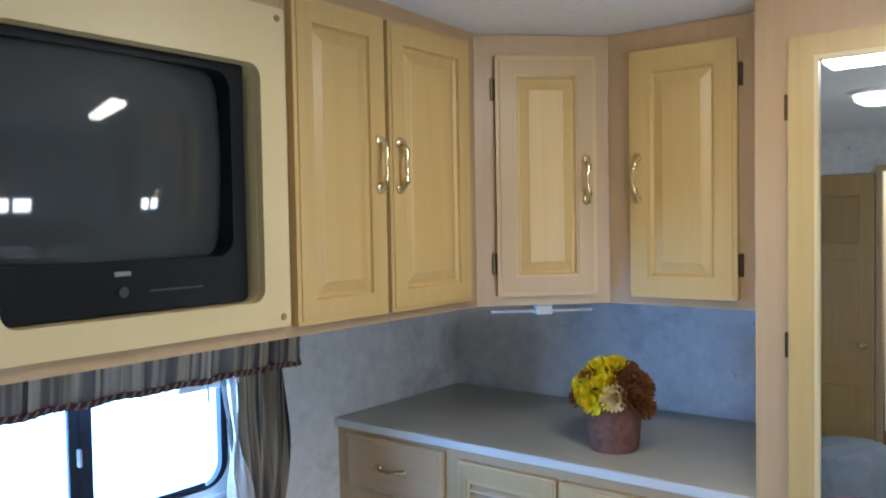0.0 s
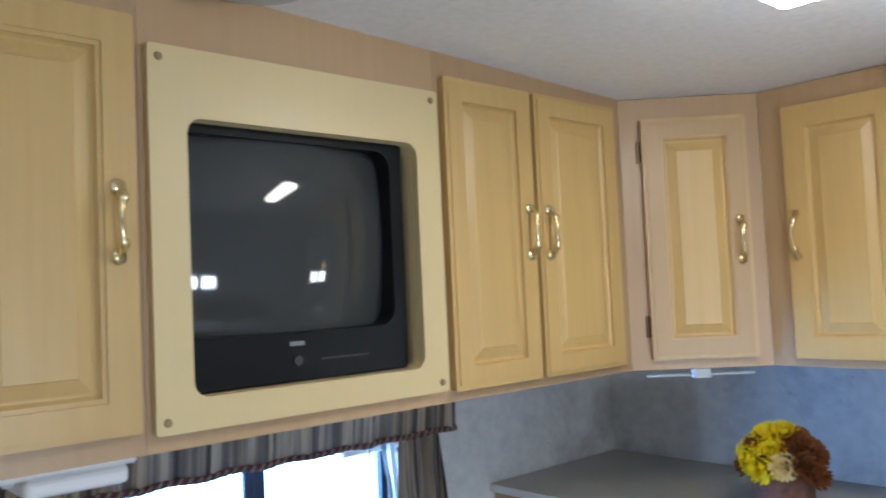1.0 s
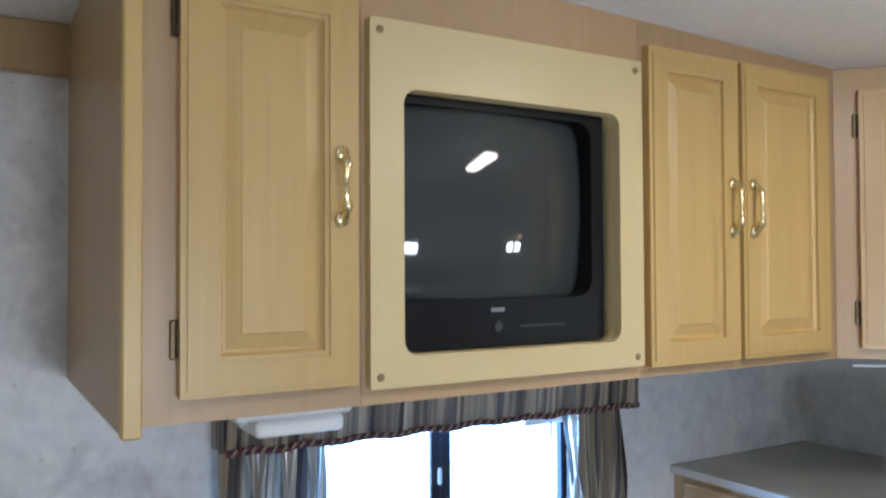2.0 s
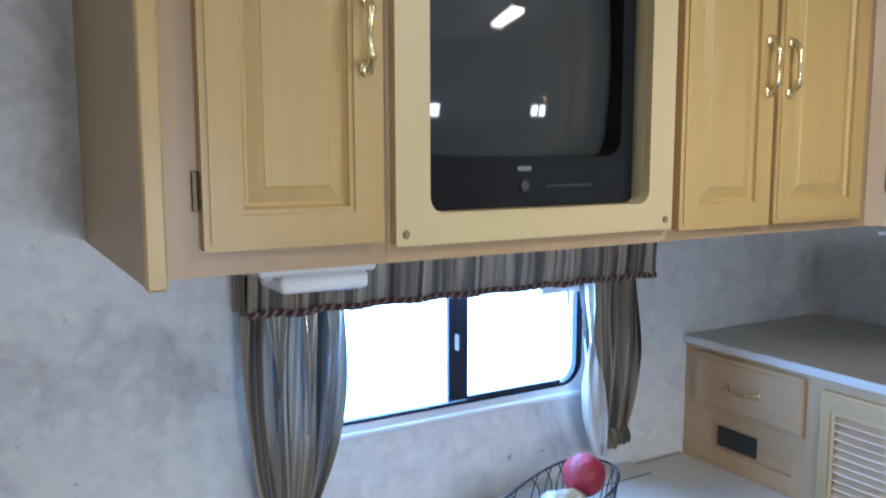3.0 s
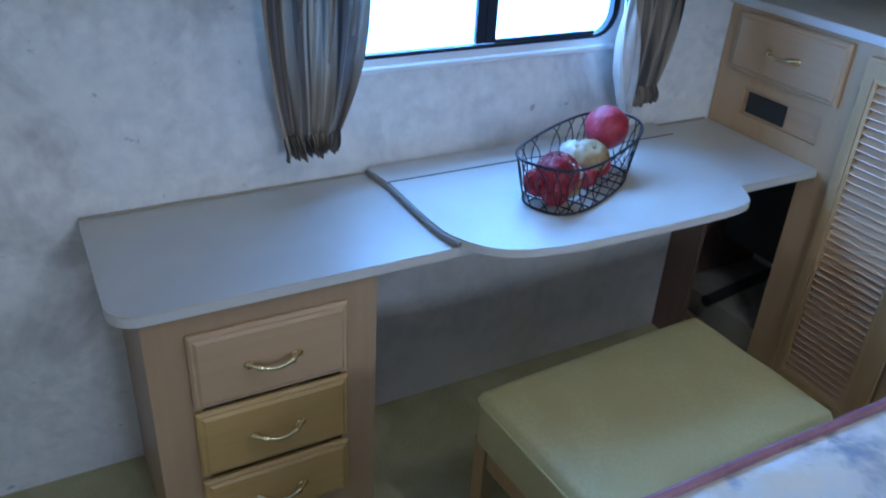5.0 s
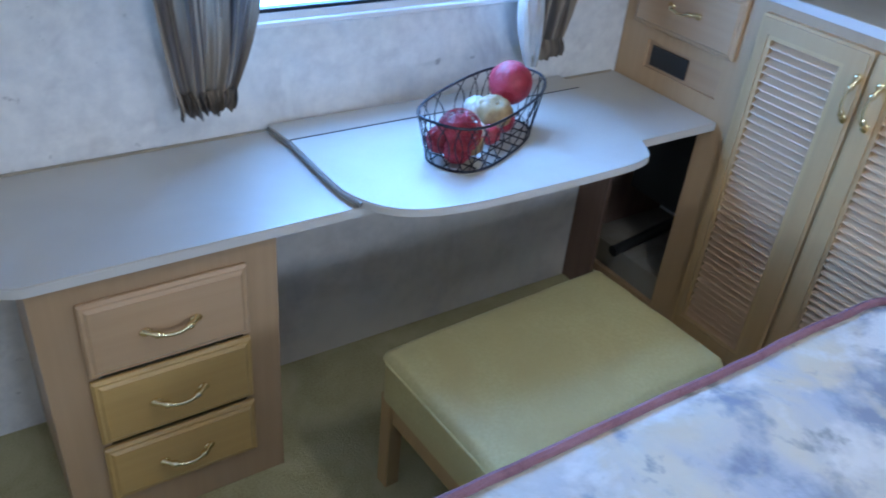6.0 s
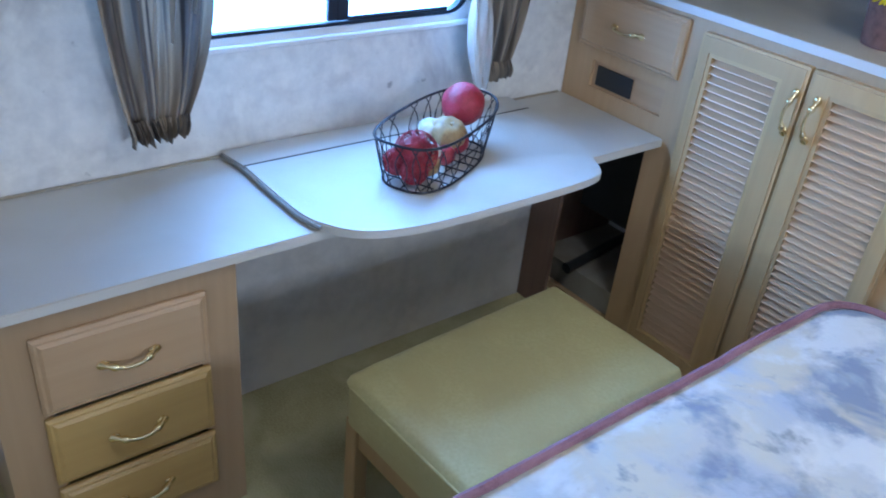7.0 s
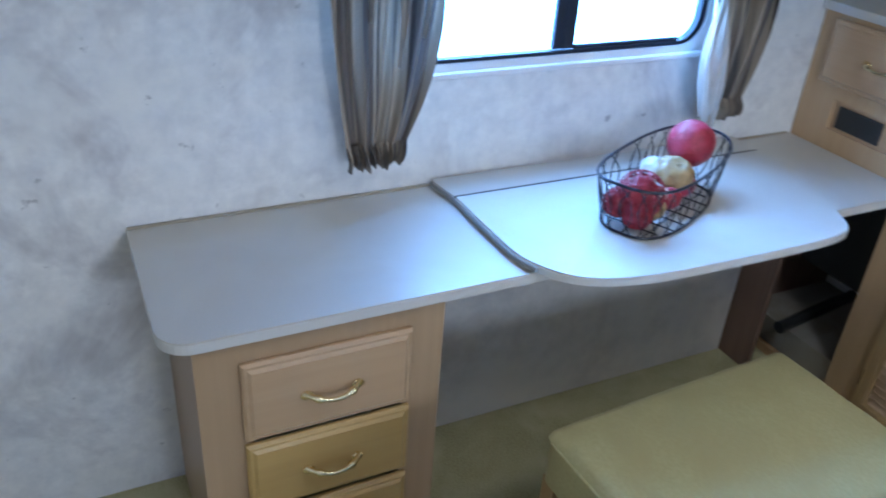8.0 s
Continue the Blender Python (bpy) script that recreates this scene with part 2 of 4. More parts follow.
M_BRAID = mottled("maroon_braid", (0.16, 0.035, 0.05), (0.05, 0.02, 0.025), 120, 20, 0.8)

# ---- building helpers: every unit is built facing -y, x to its right, z up ----
def mesh_of(name, bm, material, smooth=False):
    bmesh.ops.recalc_face_normals(bm, faces=bm.faces[:])
    me = bpy.data.meshes.new(name)
    bm.to_mesh(me)
    bm.free()
    me.materials.append(material)
    if smooth:
        for f in me.polygons:
            f.use_smooth = True
        me.set_sharp_from_angle(angle=radians(42))
    return me


def part(name, bm, material, parent=None, label="", smooth=False, at=None):
    ob = new(name, bm if isinstance(bm, bpy.types.Mesh) else mesh_of(name, bm, material, smooth))
    ob.parent = parent
    if at is not None:
        ob.matrix_basis = at
    if label:
        ob["label"] = label
    return ob


def thing(name, m, label, category, group="", kind=""):
    ob = new(name)
    ob.empty_display_size = 0.05
    ob.matrix_basis = m
    return tagged(ob, label, category, group, kind)


def solid(name, bm, material, label, category, m=None, group="", kind="", smooth=False):
    ob = part(name, bm, material, smooth=smooth, at=m)
    return tagged(ob, label, category, group, kind)


def add_box(bm, x0, x1, y0, y1, z0, z1, bevel=0.0, segments=1):
    vs = [bm.verts.new((x, y, z)) for x in (x0, x1) for y in (y0, y1) for z in (z0, z1)]
    fs = [bm.faces.new([vs[i] for i in q]) for q in ((0, 1, 3, 2), (4, 6, 7, 5), (0, 4, 5, 1), (2, 3, 7, 6), (0, 2, 6, 4), (1, 5, 7, 3))]
    if bevel:
        es = list({e for f in fs for e in f.edges})
        bmesh.ops.bevel(bm, geom=es, offset=bevel, segments=segments, profile=0.5, affect="EDGES")
    return bm


def box(x0, x1, y0, y1, z0, z1, bevel=0.0, segments=1):
    return add_box(bmesh.new(), x0, x1, y0, y1, z0, z1, bevel, segments)


def rounded(x0, x1, z0, z1, r=0.0, n=6, corners=(1, 1, 1, 1)):
    """A loop round a rectangle, from the lower left; corners: ll, lr, ur, ul."""
    pts = []
    for (cx, cz, a), on in zip(((x0, z0, 180), (x1, z0, 270), (x1, z1, 0), (x0, z1, 90)), corners):
        if not r or not on:
            pts.append((cx, cz))
            continue
        ox, oz = (cx + r if cx == x0 else cx - r), (cz + r if cz == z0 else cz - r)
        for i in range(n + 1):
            t = radians(a + 90 * i / n)
            pts.append((ox + r * math.cos(t), oz + r * math.sin(t)))
    return pts


def plate(outer, holes, y0, y1, flat=False):
    """A board in the xz plane from y0 (front) to y1, with holes through it; flat: in the xy plane, from z = y0 to y1."""
    bm = bmesh.new()
    edges = []
    for loop in (outer, *holes):
        vs = [bm.verts.new((x, 0, z)) for x, z in loop]
        edges += [bm.edges.new((vs[i], vs[(i + 1) % len(vs)])) for i in range(len(vs))]
    got = bmesh.ops.triangle_fill(bm, use_beauty=True, use_dissolve=False, edges=edges)
    fs = [g for g in got["geom"] if isinstance(g, bmesh.types.BMFace)]
    for v in bm.verts:
        v.co.y = y0
    ext = bmesh.ops.extrude_face_region(bm, geom=fs, use_keep_orig=True)
    for g in ext["geom"]:
        if isinstance(g, bmesh.types.BMVert):
            g.co.y = y1
    if flat:
        for v in bm.verts:
            v.co = Vector((v.co.x, v.co.z, v.co.y))
    return bm


def sweep(path, radius, sides=8, closed=False, squash=1.0):
    """A tube along points; radius: a number or one for each point."""
    bm = bmesh.new()
    pts = [Vector(p) for p in path]
    n = len(pts)
    rad = radius if isinstance(radius, (list, tuple)) else [radius] * n
    rings = []
    for i, p in enumerate(pts):
        a = pts[i - 1] if i or closed else p
        b = pts[(i + 1) % n] if i < n - 1 or closed else p
        d = (b - a).normalized()
        ref = Vector((0, 0, 1)) if abs(d.z) < 0.9 else Vector((1, 0, 0))
        s = d.cross(ref).normalized()
        u = s.cross(d)
        rings.append([bm.verts.new(p + rad[i] * (s * math.cos(2 * math.pi * k / sides) + squash * u * math.sin(2 * math.pi * k / sides))) for k in range(sides)])
    for i in range(n if closed else n - 1):
        r0, r1 = rings[i], rings[(i + 1) % n]
        for k in range(sides):
            bm.faces.new((r0[k], r0[(k + 1) % sides], r1[(k + 1) % sides], r1[k]))
    if not closed:
        bm.faces.new(rings[0]), bm.faces.new(rings[-1])
    return bm


def lathe(profile, sides=32, centre=(0, 0)):
    """Turned about the z axis; profile: (radius, z) pairs."""
    bm = bmesh.new()
    rings = [[bm.verts.new((centre[0] + r * math.cos(2 * math.pi * k / sides), centre[1] + r * math.sin(2 * math.pi * k / sides), z)) for k in range(sides)] for r, z in profile]
    for a, b in zip(rings, rings[1:]):
        for k in range(sides):
            bm.faces.new((a[k], a[(k + 1) % sides], b[(k + 1) % sides], b[k]))
    bm.faces.new(rings[0]), bm.faces.new(rings[-1])
    return bm


def grid_sheet(nu, nv, place, uv=None):
    """A sheet from place(u, v) for u, v in 0..1, with uv(u, v) as its map."""
    bm = bmesh.new()
    vs = [[bm.verts.new(place(i / nu, j / nv)) for j in range(nv + 1)] for i in range(nu + 1)]
    lay = bm.loops.layers.uv.new("UVMap") if uv else None
    for i in range(nu):
        for j in range(nv):
            f = bm.faces.new((vs[i][j], vs[i + 1][j], vs[i + 1][j + 1], vs[i][j + 1]))
            if lay:
                for lp, (a, b) in zip(f.loops, ((i, j), (i + 1, j), (i + 1, j + 1), (i, j + 1))):
                    lp[lay].uv = uv(a / nu, b / nv)
    return bm


# ---- shared fittings ----
def pull_mesh():
    """An arched brass pull along x, 115 mm long, standing 26 mm off its door."""
    pts, rad = [], []
    for i in range(25):
        s = -1 + 2 * i / 24
        pts.append((0.0555 * s, -0.004 - 0.024 * (1 - abs(s) ** 3.0), -0.004 * math.cos(math.pi * s)))
        swell = 0.0046 + 0.0042 * math.exp(-((abs(s) - 0.62) / 0.12) ** 2) + 0.0035 * max(0, abs(s) - 0.8) / 0.2
        rad.append(swell)
    bm = sweep(pts, rad, 10)
    for sx in (-1, 1):
        got = bmesh.ops.create_uvsphere(bm, u_segments=12, v_segments=8, radius=0.0105)
        for v in got["verts"]:
            v.co = Vector((v.co.x * 1.25 + sx * 0.052, v.co.y * 0.55 - 0.003, v.co.z))
    return mesh_of("pull", bm, M_BRASS, True)


def hinge_mesh():
    """A small face-frame hinge: a leaf and a barrel, standing upright."""
    bm = box(-0.007, 0.004, -0.003, 0.001, -0.028, 0.028, 0.001)
    for z0, z1 in ((-0.026, -0.009), (-0.008, 0.008), (0.009, 0.026)):
        got = bmesh.ops.create_cone(bm, cap_ends=True, segments=10, radius1=0.0045, radius2=0.0045, depth=z1 - z0)
        for v in got["verts"]:
            v.co += Vector((0.004, -0.006, (z0 + z1) / 2))
    return mesh_of("hinge", bm, M_BRONZE, True)


PULL, HINGE = pull_mesh(), hinge_mesh()
UPRIGHT = Matrix.Rotation(radians(90), 4, "Y")


def panel_door(unit, x0, x1, z0, z1, handle_x=None, handle_z=None, hinge_side=0, stile=0.058, y=-0.019, stile_mat=None):
    """A raised-panel door on the front of a unit, with its pull and hinges."""
    bm = plate(rounded(x0, x1, z0, z1, 0.004, 2), [rounded(x0 + stile, x1 - stile, z0 + stile, z1 - stile)], y, -0.001)
    door = part("door", bm, stile_mat or M_DOOR, unit)
    a, b = stile - 0.001, stile + 0.030
    bm = bmesh.new()
    rings = []
    for ins, yy in ((a, y + 0.004), (a + 0.006, y + 0.010), (a + 0.010, y + 0.010), (b, y + 0.003), (b + 0.002, y + 0.0015)):
        rings.append([bm.verts.new(q) for q in ((x0 + ins, yy, z0 + ins), (x1 - ins, yy, z0 + ins), (x1 - ins, yy, z1 - ins), (x0 + ins, yy, z1 - ins))])
    for r0, r1 in zip(rings, rings[1:]):
        for k in range(4):
            bm.faces.new((r0[k], r0[(k + 1) % 4], r1[(k + 1) % 4], r1[k]))
    bm.faces.new(rings[-1])
    part("panel", bm, M_DOOR, door)
    # the outer lip that is routed round the door's edge
    bm = plate(rounded(x0 + 0.010, x1 - 0.010, z0 + 0.010, z1 - 0.010, 0.003, 2), [rounded(x0 + 0.05, x1 - 0.05, z0 + 0.05, z1 - 0.05)], y - 0.003, y)
    part("moulding", bm, stile_mat or M_DOOR, door)
    if handle_x is not None:
        part("pull", PULL, None, door, "polished brass pull", at=Matrix.Translation((handle_x, y - 0.003, handle_z)) @ UPRIGHT)
    if hinge_side:
        hx = x0 - 0.004 if hinge_side < 0 else x1 + 0.004
        for hz in (z0 + 0.085, z1 - 0.085):
            part("hinge", HINGE, None, door, "dark bronze hinge", at=Matrix.Translation((hx, -0.004, hz)) @ Matrix.Diagonal((-hinge_side, 1, 1, 1)))
    return door


def drawer_front(unit, x0, x1, z0, z1, wood_mat=None, y=-0.019):
    bm = box(x0, x1, y + 0.007, -0.001, z0, z1, 0.002)
    drawer = part("drawer", bm, wood_mat or M_DRAWER, unit)
    bm = bmesh.new()
    rings = []
    for ins, yy in ((0.001, y + 0.007), (0.006, y + 0.003), (0.011, y + 0.003), (0.018, y - 0.002), (0.020, y - 0.002)):
        rings.append([bm.verts.new(q) for q in ((x0 + ins, yy, z0 + ins), (x1 - ins, yy, z0 + ins), (x1 - ins, yy, z1 - ins), (x0 + ins, yy, z1 - ins))])
    for r0, r1 in zip(rings, rings[1:]):
        for k in range(4):
            bm.faces.new((r0[k], r0[(k + 1) % 4], r1[(k + 1) % 4], r1[k]))
    bm.faces.new(rings[-1])
    part("front_panel", bm, wood_mat or M_DRAWER, drawer)
    part("pull", PULL, None, drawer, "polished brass pull", at=Matrix.Translation(((x0 + x1) / 2, y - 0.002, (z0 + z1) / 2 - 0.002)))
    return drawer


# ---- the shell of the room ----
WIN = (2.20, 3.172, 1.044, 1.43)
XE, YS, YN = 3.35, -0.12, 4.292


def shell():
    s = dict(kind="structure")
    turn = pose(0, 0, 0, 0, 0, 90)  # a wall built facing -y now faces +x, its x along the room's y
    hole = rounded(*WIN, 0.075, 8)
    solid("wall_west", plate(rounded(YS - 0.1, YN + 0.1, -0.05, CEIL + 0.05), [hole], 0.0, 0.06), M_PAPER, "grey mottled vinyl wallpaper on the window wall", "wall", turn, **s)
    solid("wall_north", box(-0.06, XE + 0.1, YN, YN + 0.08, -0.05, CEIL + 0.05), M_PAPER, "grey mottled vinyl wallpaper behind the hutch", "wall", **s)
    holes = [rounded(-0.05, 0.55, 1.29, 1.45, 0.03, 5), rounded(1.88, 2.48, 1.25, 1.45, 0.03, 5)]
    east = plate(rounded(YS - 0.1, YN + 0.1, -0.05, CEIL + 0.05), holes, 0.0, -0.06)
    solid("wall_east", east, M_PAPER, "grey mottled vinyl wallpaper behind the bed head", "wall", pose(XE, 0, 0, 0, 0, 90), **s)
    south = plate(rounded(-0.06, XE + 0.1, -0.05, CEIL + 0.05), [rounded(1.02, 1.70, 0.02, 2.05)], 0.0, 0.08)
    solid("wall_south", south, M_PAPER, "grey mottled wallpaper round the doorway", "wall", pose(0, YS - 0.04, 0), **s)
    bm = bmesh.new()
    ys = [YS - 0.1, 2.264, 2.6, 3.0, 3.44, YN + 0.1]
    rings = [[bm.verts.new((x, y, ceil_z(y) + dz)) for x, dz in ((-0.06, 0), (XE + 0.1, 0), (XE + 0.1, 0.06), (-0.06, 0.06))] for y in ys]
    for a, b in zip(rings, rings[1:]):
        for i in range(4):
            bm.faces.new((a[i], a[(i + 1) % 4], b[(i + 1) % 4], b[i]))
    bm.faces.new(rings[0])
    bm.faces.new(rings[-1])
    bmesh.ops.recalc_face_normals(bm, faces=bm.faces)
    solid("ceiling", bm, M_CEILING, "white textured ceiling panel", "ceiling", **s)
    solid("floor", box(-0.06, XE + 0.1, YS - 0.1, YN + 0.1, -0.06, 0.0), M_CARPET, "olive beige cut-pile carpet", "floor", **s)
    solid("trim", box(0.001, 0.035, YS, 1.825, CEIL - 0.07, CEIL + 0.039, 0.004), M_SIDE, "brown wooden cornice under the ceiling", "trim", **s)
    solid("skirting_panel", box(0.001, 0.080, 2.212, 3.486, 0.001, 0.705, 0.002), M_KNEE, "grey papered panel at the back of the kneehole", "panel", **s)
    for y0, y1, zz in ((-0.05, 0.55, 0.08), (1.88, 2.48, 0.10)):
        w = thing("window_%d" % (2 if y0 < 1 else 3), pose(XE, (y0 + y1) / 2, 1.37 if y0 < 1 else 1.35, 0, 0, -90), "white-framed window in the wall behind the bed", "window", kind="structure")
        h = (y1 - y0) / 2
        part("window_frame", plate(rounded(-h - 0.03, h + 0.03, -zz - 0.03, zz + 0.03, 0.03), [rounded(-h + 0.01, h - 0.01, -zz + 0.01, zz - 0.01, 0.02)], -0.012, 0.03), M_WHITE, w)
        part("mullion", box(-0.035, 0.035, -0.008, 0.02, -zz + 0.0105, zz - 0.0105), M_WHITE, w)


def vanity_window():
    w = thing("window_1", pose(0, 0, 0, 0, 0, 90), "black-framed sliding window with rounded corners and white trim", "window", kind="structure")
    y0, y1, z0, z1 = WIN
    part("window_trim", plate(rounded(y0 - 0.022, y1 + 0.026, z0 - 0.030, z1 + 0.02, 0.095, 8), [rounded(y0, y1, z0, z1, 0.075, 8)], -0.007, -0.0005), M_WHITE, w, "off-white moulded trim")
    part("window_frame", plate(rounded(y0 + 0.001, y1 - 0.001, z0 + 0.001, z1 - 0.001, 0.074, 8), [rounded(y0 + 0.014, y1 - 0.022, z0 + 0.010, z1 - 0.012, 0.062, 8)], -0.004, 0.018), M_WINFRAME, w)
    part("mullion", box(2.710, 2.738, 0.000, 0.017, z0 + 0.013, z1 - 0.013, 0.002), M_WINFRAME, w)
    part("sash", box(2.736, 2.770, -0.003, 0.014, z0 + 0.013, z1 - 0.013, 0.002), M_WINFRAME, w)
    part("sash_rail", box(2.7705, y1 - 0.075, -0.001, 0.012, z0 + 0.0105, z0 + 0.020, 0.002), M_WINFRAME, w)
    part("latch", box(2.728, 2.738, -0.012, 0.004, 1.20, 1.245, 0.003), M_GREY, w)
    for a, b, yy in ((y0 + 0.012, 2.715, 0.010), (2.766, y1 - 0.018, 0.006)):
        pane = part("pane", box(a, b, yy, yy + 0.004, z0 + 0.012, z1 - 0.012), M_GLASS, w)
        pane.visible_shadow = False
    part("sill", box(y0 - 0.01, y1 + 0.01, -0.018, 0.0, z0 - 0.034, z0 - 0.018, 0.003), M_WHITE, w, "white window sill strip")
    # the rolled shade under the valance
    sh = thing("roller_shade", pose(0, 0, 0, 0, 0, 90), "white rolled window shade tucked under the valance", "shade")
    bar = sweep([(2.28, -0.045, 1.385), (3.17, -0.045, 1.385)], 0.020, 12)
    part("roll", bar, M_WHITE, sh, smooth=True)
    part("bottom_bar", box(2.28, 3.17, -0.052, -0.040, 1.356, 1.366, 0.002), M_WHITE, sh)
    part("side_track", box(2.985, 3.185, -0.050, -0.034, 1.336, 1.355, 0.003), M_WHITE, sh, "white end of the shade below the valance")
    part("cord", sweep([(3.07, -0.056, 1.372), (3.07, -0.060, 1.335), (3.072, -0.058, 1.300)], 0.004, 6), M_GREY, sh)


shell()
vanity_window()

# ---- overhead cabinets ----
XF = 0.697  # front of the face frames along the window wall
ZB, ZT = 1.561, CEIL - 0.002


def face_frame(unit, x0, x1, z0, z1, openings, y0=0.0, y1=0.02, wood_mat=None):
    part("face_frame", plate(rounded(x0, x1, z0, z1), [rounded(*o) for o in openings], y0, y1), wood_mat or M_FRAME, unit)


def overhead_left():
    u = thing("overhead_cabinet", pose(XF, 1.820, ZB, 0, 0, 90), "maple overhead cabinet with one raised-panel door, beside the television", "cabinet", "overhead cabinets")
    w, h = 0.362, ZT + 0.044 - ZB
    face_frame(u, 0.0225, w, 0, h, [(0.095, 0.315, 0.06, h - 0.10)])
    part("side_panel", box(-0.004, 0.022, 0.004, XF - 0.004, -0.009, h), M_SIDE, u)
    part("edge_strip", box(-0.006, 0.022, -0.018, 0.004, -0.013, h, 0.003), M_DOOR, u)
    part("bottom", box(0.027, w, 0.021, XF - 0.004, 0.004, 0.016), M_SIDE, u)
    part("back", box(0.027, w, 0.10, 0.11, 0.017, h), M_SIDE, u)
    panel_door(u, 0.072, 0.350, 0.037, 0.672, 0.318, 0.352, -1)


def overhead_right():
    u = thing("overhead_cabinet", pose(XF, 2.797, ZB, 0, 0, 90), "maple overhead cabinet with a pair of raised-panel doors", "cabinet", "overhead cabinets")
    w, h = 0.646, ZT + 0.044 - ZB
    face_frame(u, 0.0, w, 0, h, [(0.04, 0.235, 0.03, h - 0.10), (0.315, 0.56, 0.03, h - 0.10)])
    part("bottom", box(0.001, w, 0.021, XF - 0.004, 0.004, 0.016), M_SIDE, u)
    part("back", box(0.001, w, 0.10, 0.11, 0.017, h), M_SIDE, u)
    panel_door(u, 0.013, 0.279, 0.022, 0.672, 0.252, 0.350, 0, 0.05)
    panel_door(u, 0.292, 0.600, 0.022, 0.672, 0.319, 0.350, 0, 0.05)


def television_bay():
    u = thing("television_cabinet", pose(XF, 2.1825, ZB, 0, 0, 90), "maple overhead bay with a pale plywood panel round a television", "cabinet", "overhead cabinets")
    w, h = 0.614, ZT + 0.044 - ZB
    face_frame(u, 0.0, w, 0, h, [(0.05, 0.568, 0.05, 0.54)])
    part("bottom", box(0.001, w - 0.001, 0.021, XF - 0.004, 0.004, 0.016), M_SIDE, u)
    panel = part("surround", plate(rounded(0.008, 0.608, 0.027, 0.634, 0.006, 3), [rounded(0.070, 0.547, 0.078, 0.522, 0.026, 6)], -0.019, -0.001), M_TVPANEL, u, "pale varnished plywood surround")
    lining = plate(rounded(0.056, 0.562, 0.062, 0.535, 0.03, 6), [rounded(0.0705, 0.5465, 0.0785, 0.5215, 0.026, 6)], 0.0, 0.16)
    part("lining", lining, M_TVPANEL, u)
    for sx in (0.026, 0.590):
        for sz in (0.046, 0.614):
            bm = lathe([(0.0, 0.0), (0.007, 0.0), (0.0055, 0.003), (0.002, 0.0035)], 12)
            part("screw", bm, M_SCREW, panel, "brown screw cap", at=Matrix.Translation((sx, -0.019, sz)) @ Matrix.Rotation(radians(90), 4, "X"))
    # the tube television in the bay
    tv = thing("television", pose(XF - 0.002, 2.465, 1.642, 0, 0, 90), "black tube television with a bulging grey screen", "television")
    part("body", box(-0.25, 0.25, 0.075, 0.46, 0.002, 0.445, 0.012, 2), M_TVBODY, tv)
    bez = plate(rounded(-0.25, 0.25, 0.0, 0.447, 0.012, 3), [rounded(-0.238, 0.220, 0.086, 0.425, 0.035, 6)], 0.012, 0.074)
    part("bezel", bez, M_TVBODY, tv, smooth=True)

    def bulge(a, b):
        x, z = -0.242 + 0.482 * a, 0.082 + 0.353 * b
        return (x, 0.006 + 0.75 * (x + 0.01) ** 2 + 0.56 * (z - 0.270) ** 2, z)

    part("screen", grid_sheet(32, 24, bulge), M_SCREEN, tv, "dark glossy curved glass", smooth=True)
    part("control_slit", box(0.045, 0.150, 0.0105, 0.0118, 0.033, 0.036), M_BADGE_DARK, tv, "thin slit of the control flap")
    part("button", lathe([(0.0075, 0), (0.010, 0), (0.009, 0.004), (0.0075, 0.004)], 16), M_BADGE_DARK, tv, smooth=True, at=Matrix.Translation((-0.005, 0.0115, 0.036)) @ Matrix.Rotation(radians(90), 4, "X"))
    part("badge", box(-0.020, 0.010, 0.0095, 0.0115, 0.062, 0.070, 0.001), M_BADGE, tv, "small silver badge")


def overhead_corner():
    p1, p2 = Vector((XF, 3.444)), Vector((0.950, 3.697))
    w, h = (p2 - p1).length, ZT - ZB
    u = thing("overhead_cabinet", pose(p1.x, p1.y, ZB, 0, 0, math.degrees(math.atan2(p2.y - p1.y, p2.x - p1.x))), "maple corner overhead cabinet set across the corner", "cabinet", "overhead cabinets")
    face_frame(u, 0.0, w, 0, h, [(0.07, w - 0.07, 0.04, h - 0.06)])
    part("bottom", box(0.0, w, 0.021, 0.40, 0.004, 0.016), M_SIDE, u)
    part("back", box(0.02, w - 0.02, 0.10, 0.11, 0.017, h), M_SIDE, u)
    panel_door(u, 0.052, w - 0.040, 0.026, 0.646, w - 0.070, 0.325, -1, 0.055, stile_mat=M_CORNER)
    # slim lamp under the corner
    lamp = thing("under_cabinet_lamp", pose(p1.x - 0.03, p1.y + 0.05, ZB - 0.022, 0, 0, math.degrees(math.atan2(p2.y - p1.y, p2.x - p1.x))), "slim white lamp fixed under the corner cabinet", "lamp", "under-cabinet lamps")
    part("housing", box(0.03, 0.32, 0.0, 0.035, 0.016, 0.0215, 0.002), M_WHITE, lamp)
    part("tube", sweep([(0.035, 0.012, -0.001), (0.315, 0.012, -0.001)], 0.0042, 10), M_WHITE, lamp, "frosted tube, unlit", smooth=True)
    part("switch_block", box(0.155, 0.20, -0.006, 0.03, -0.010, 0.0165, 0.003), M_WHITE, lamp)


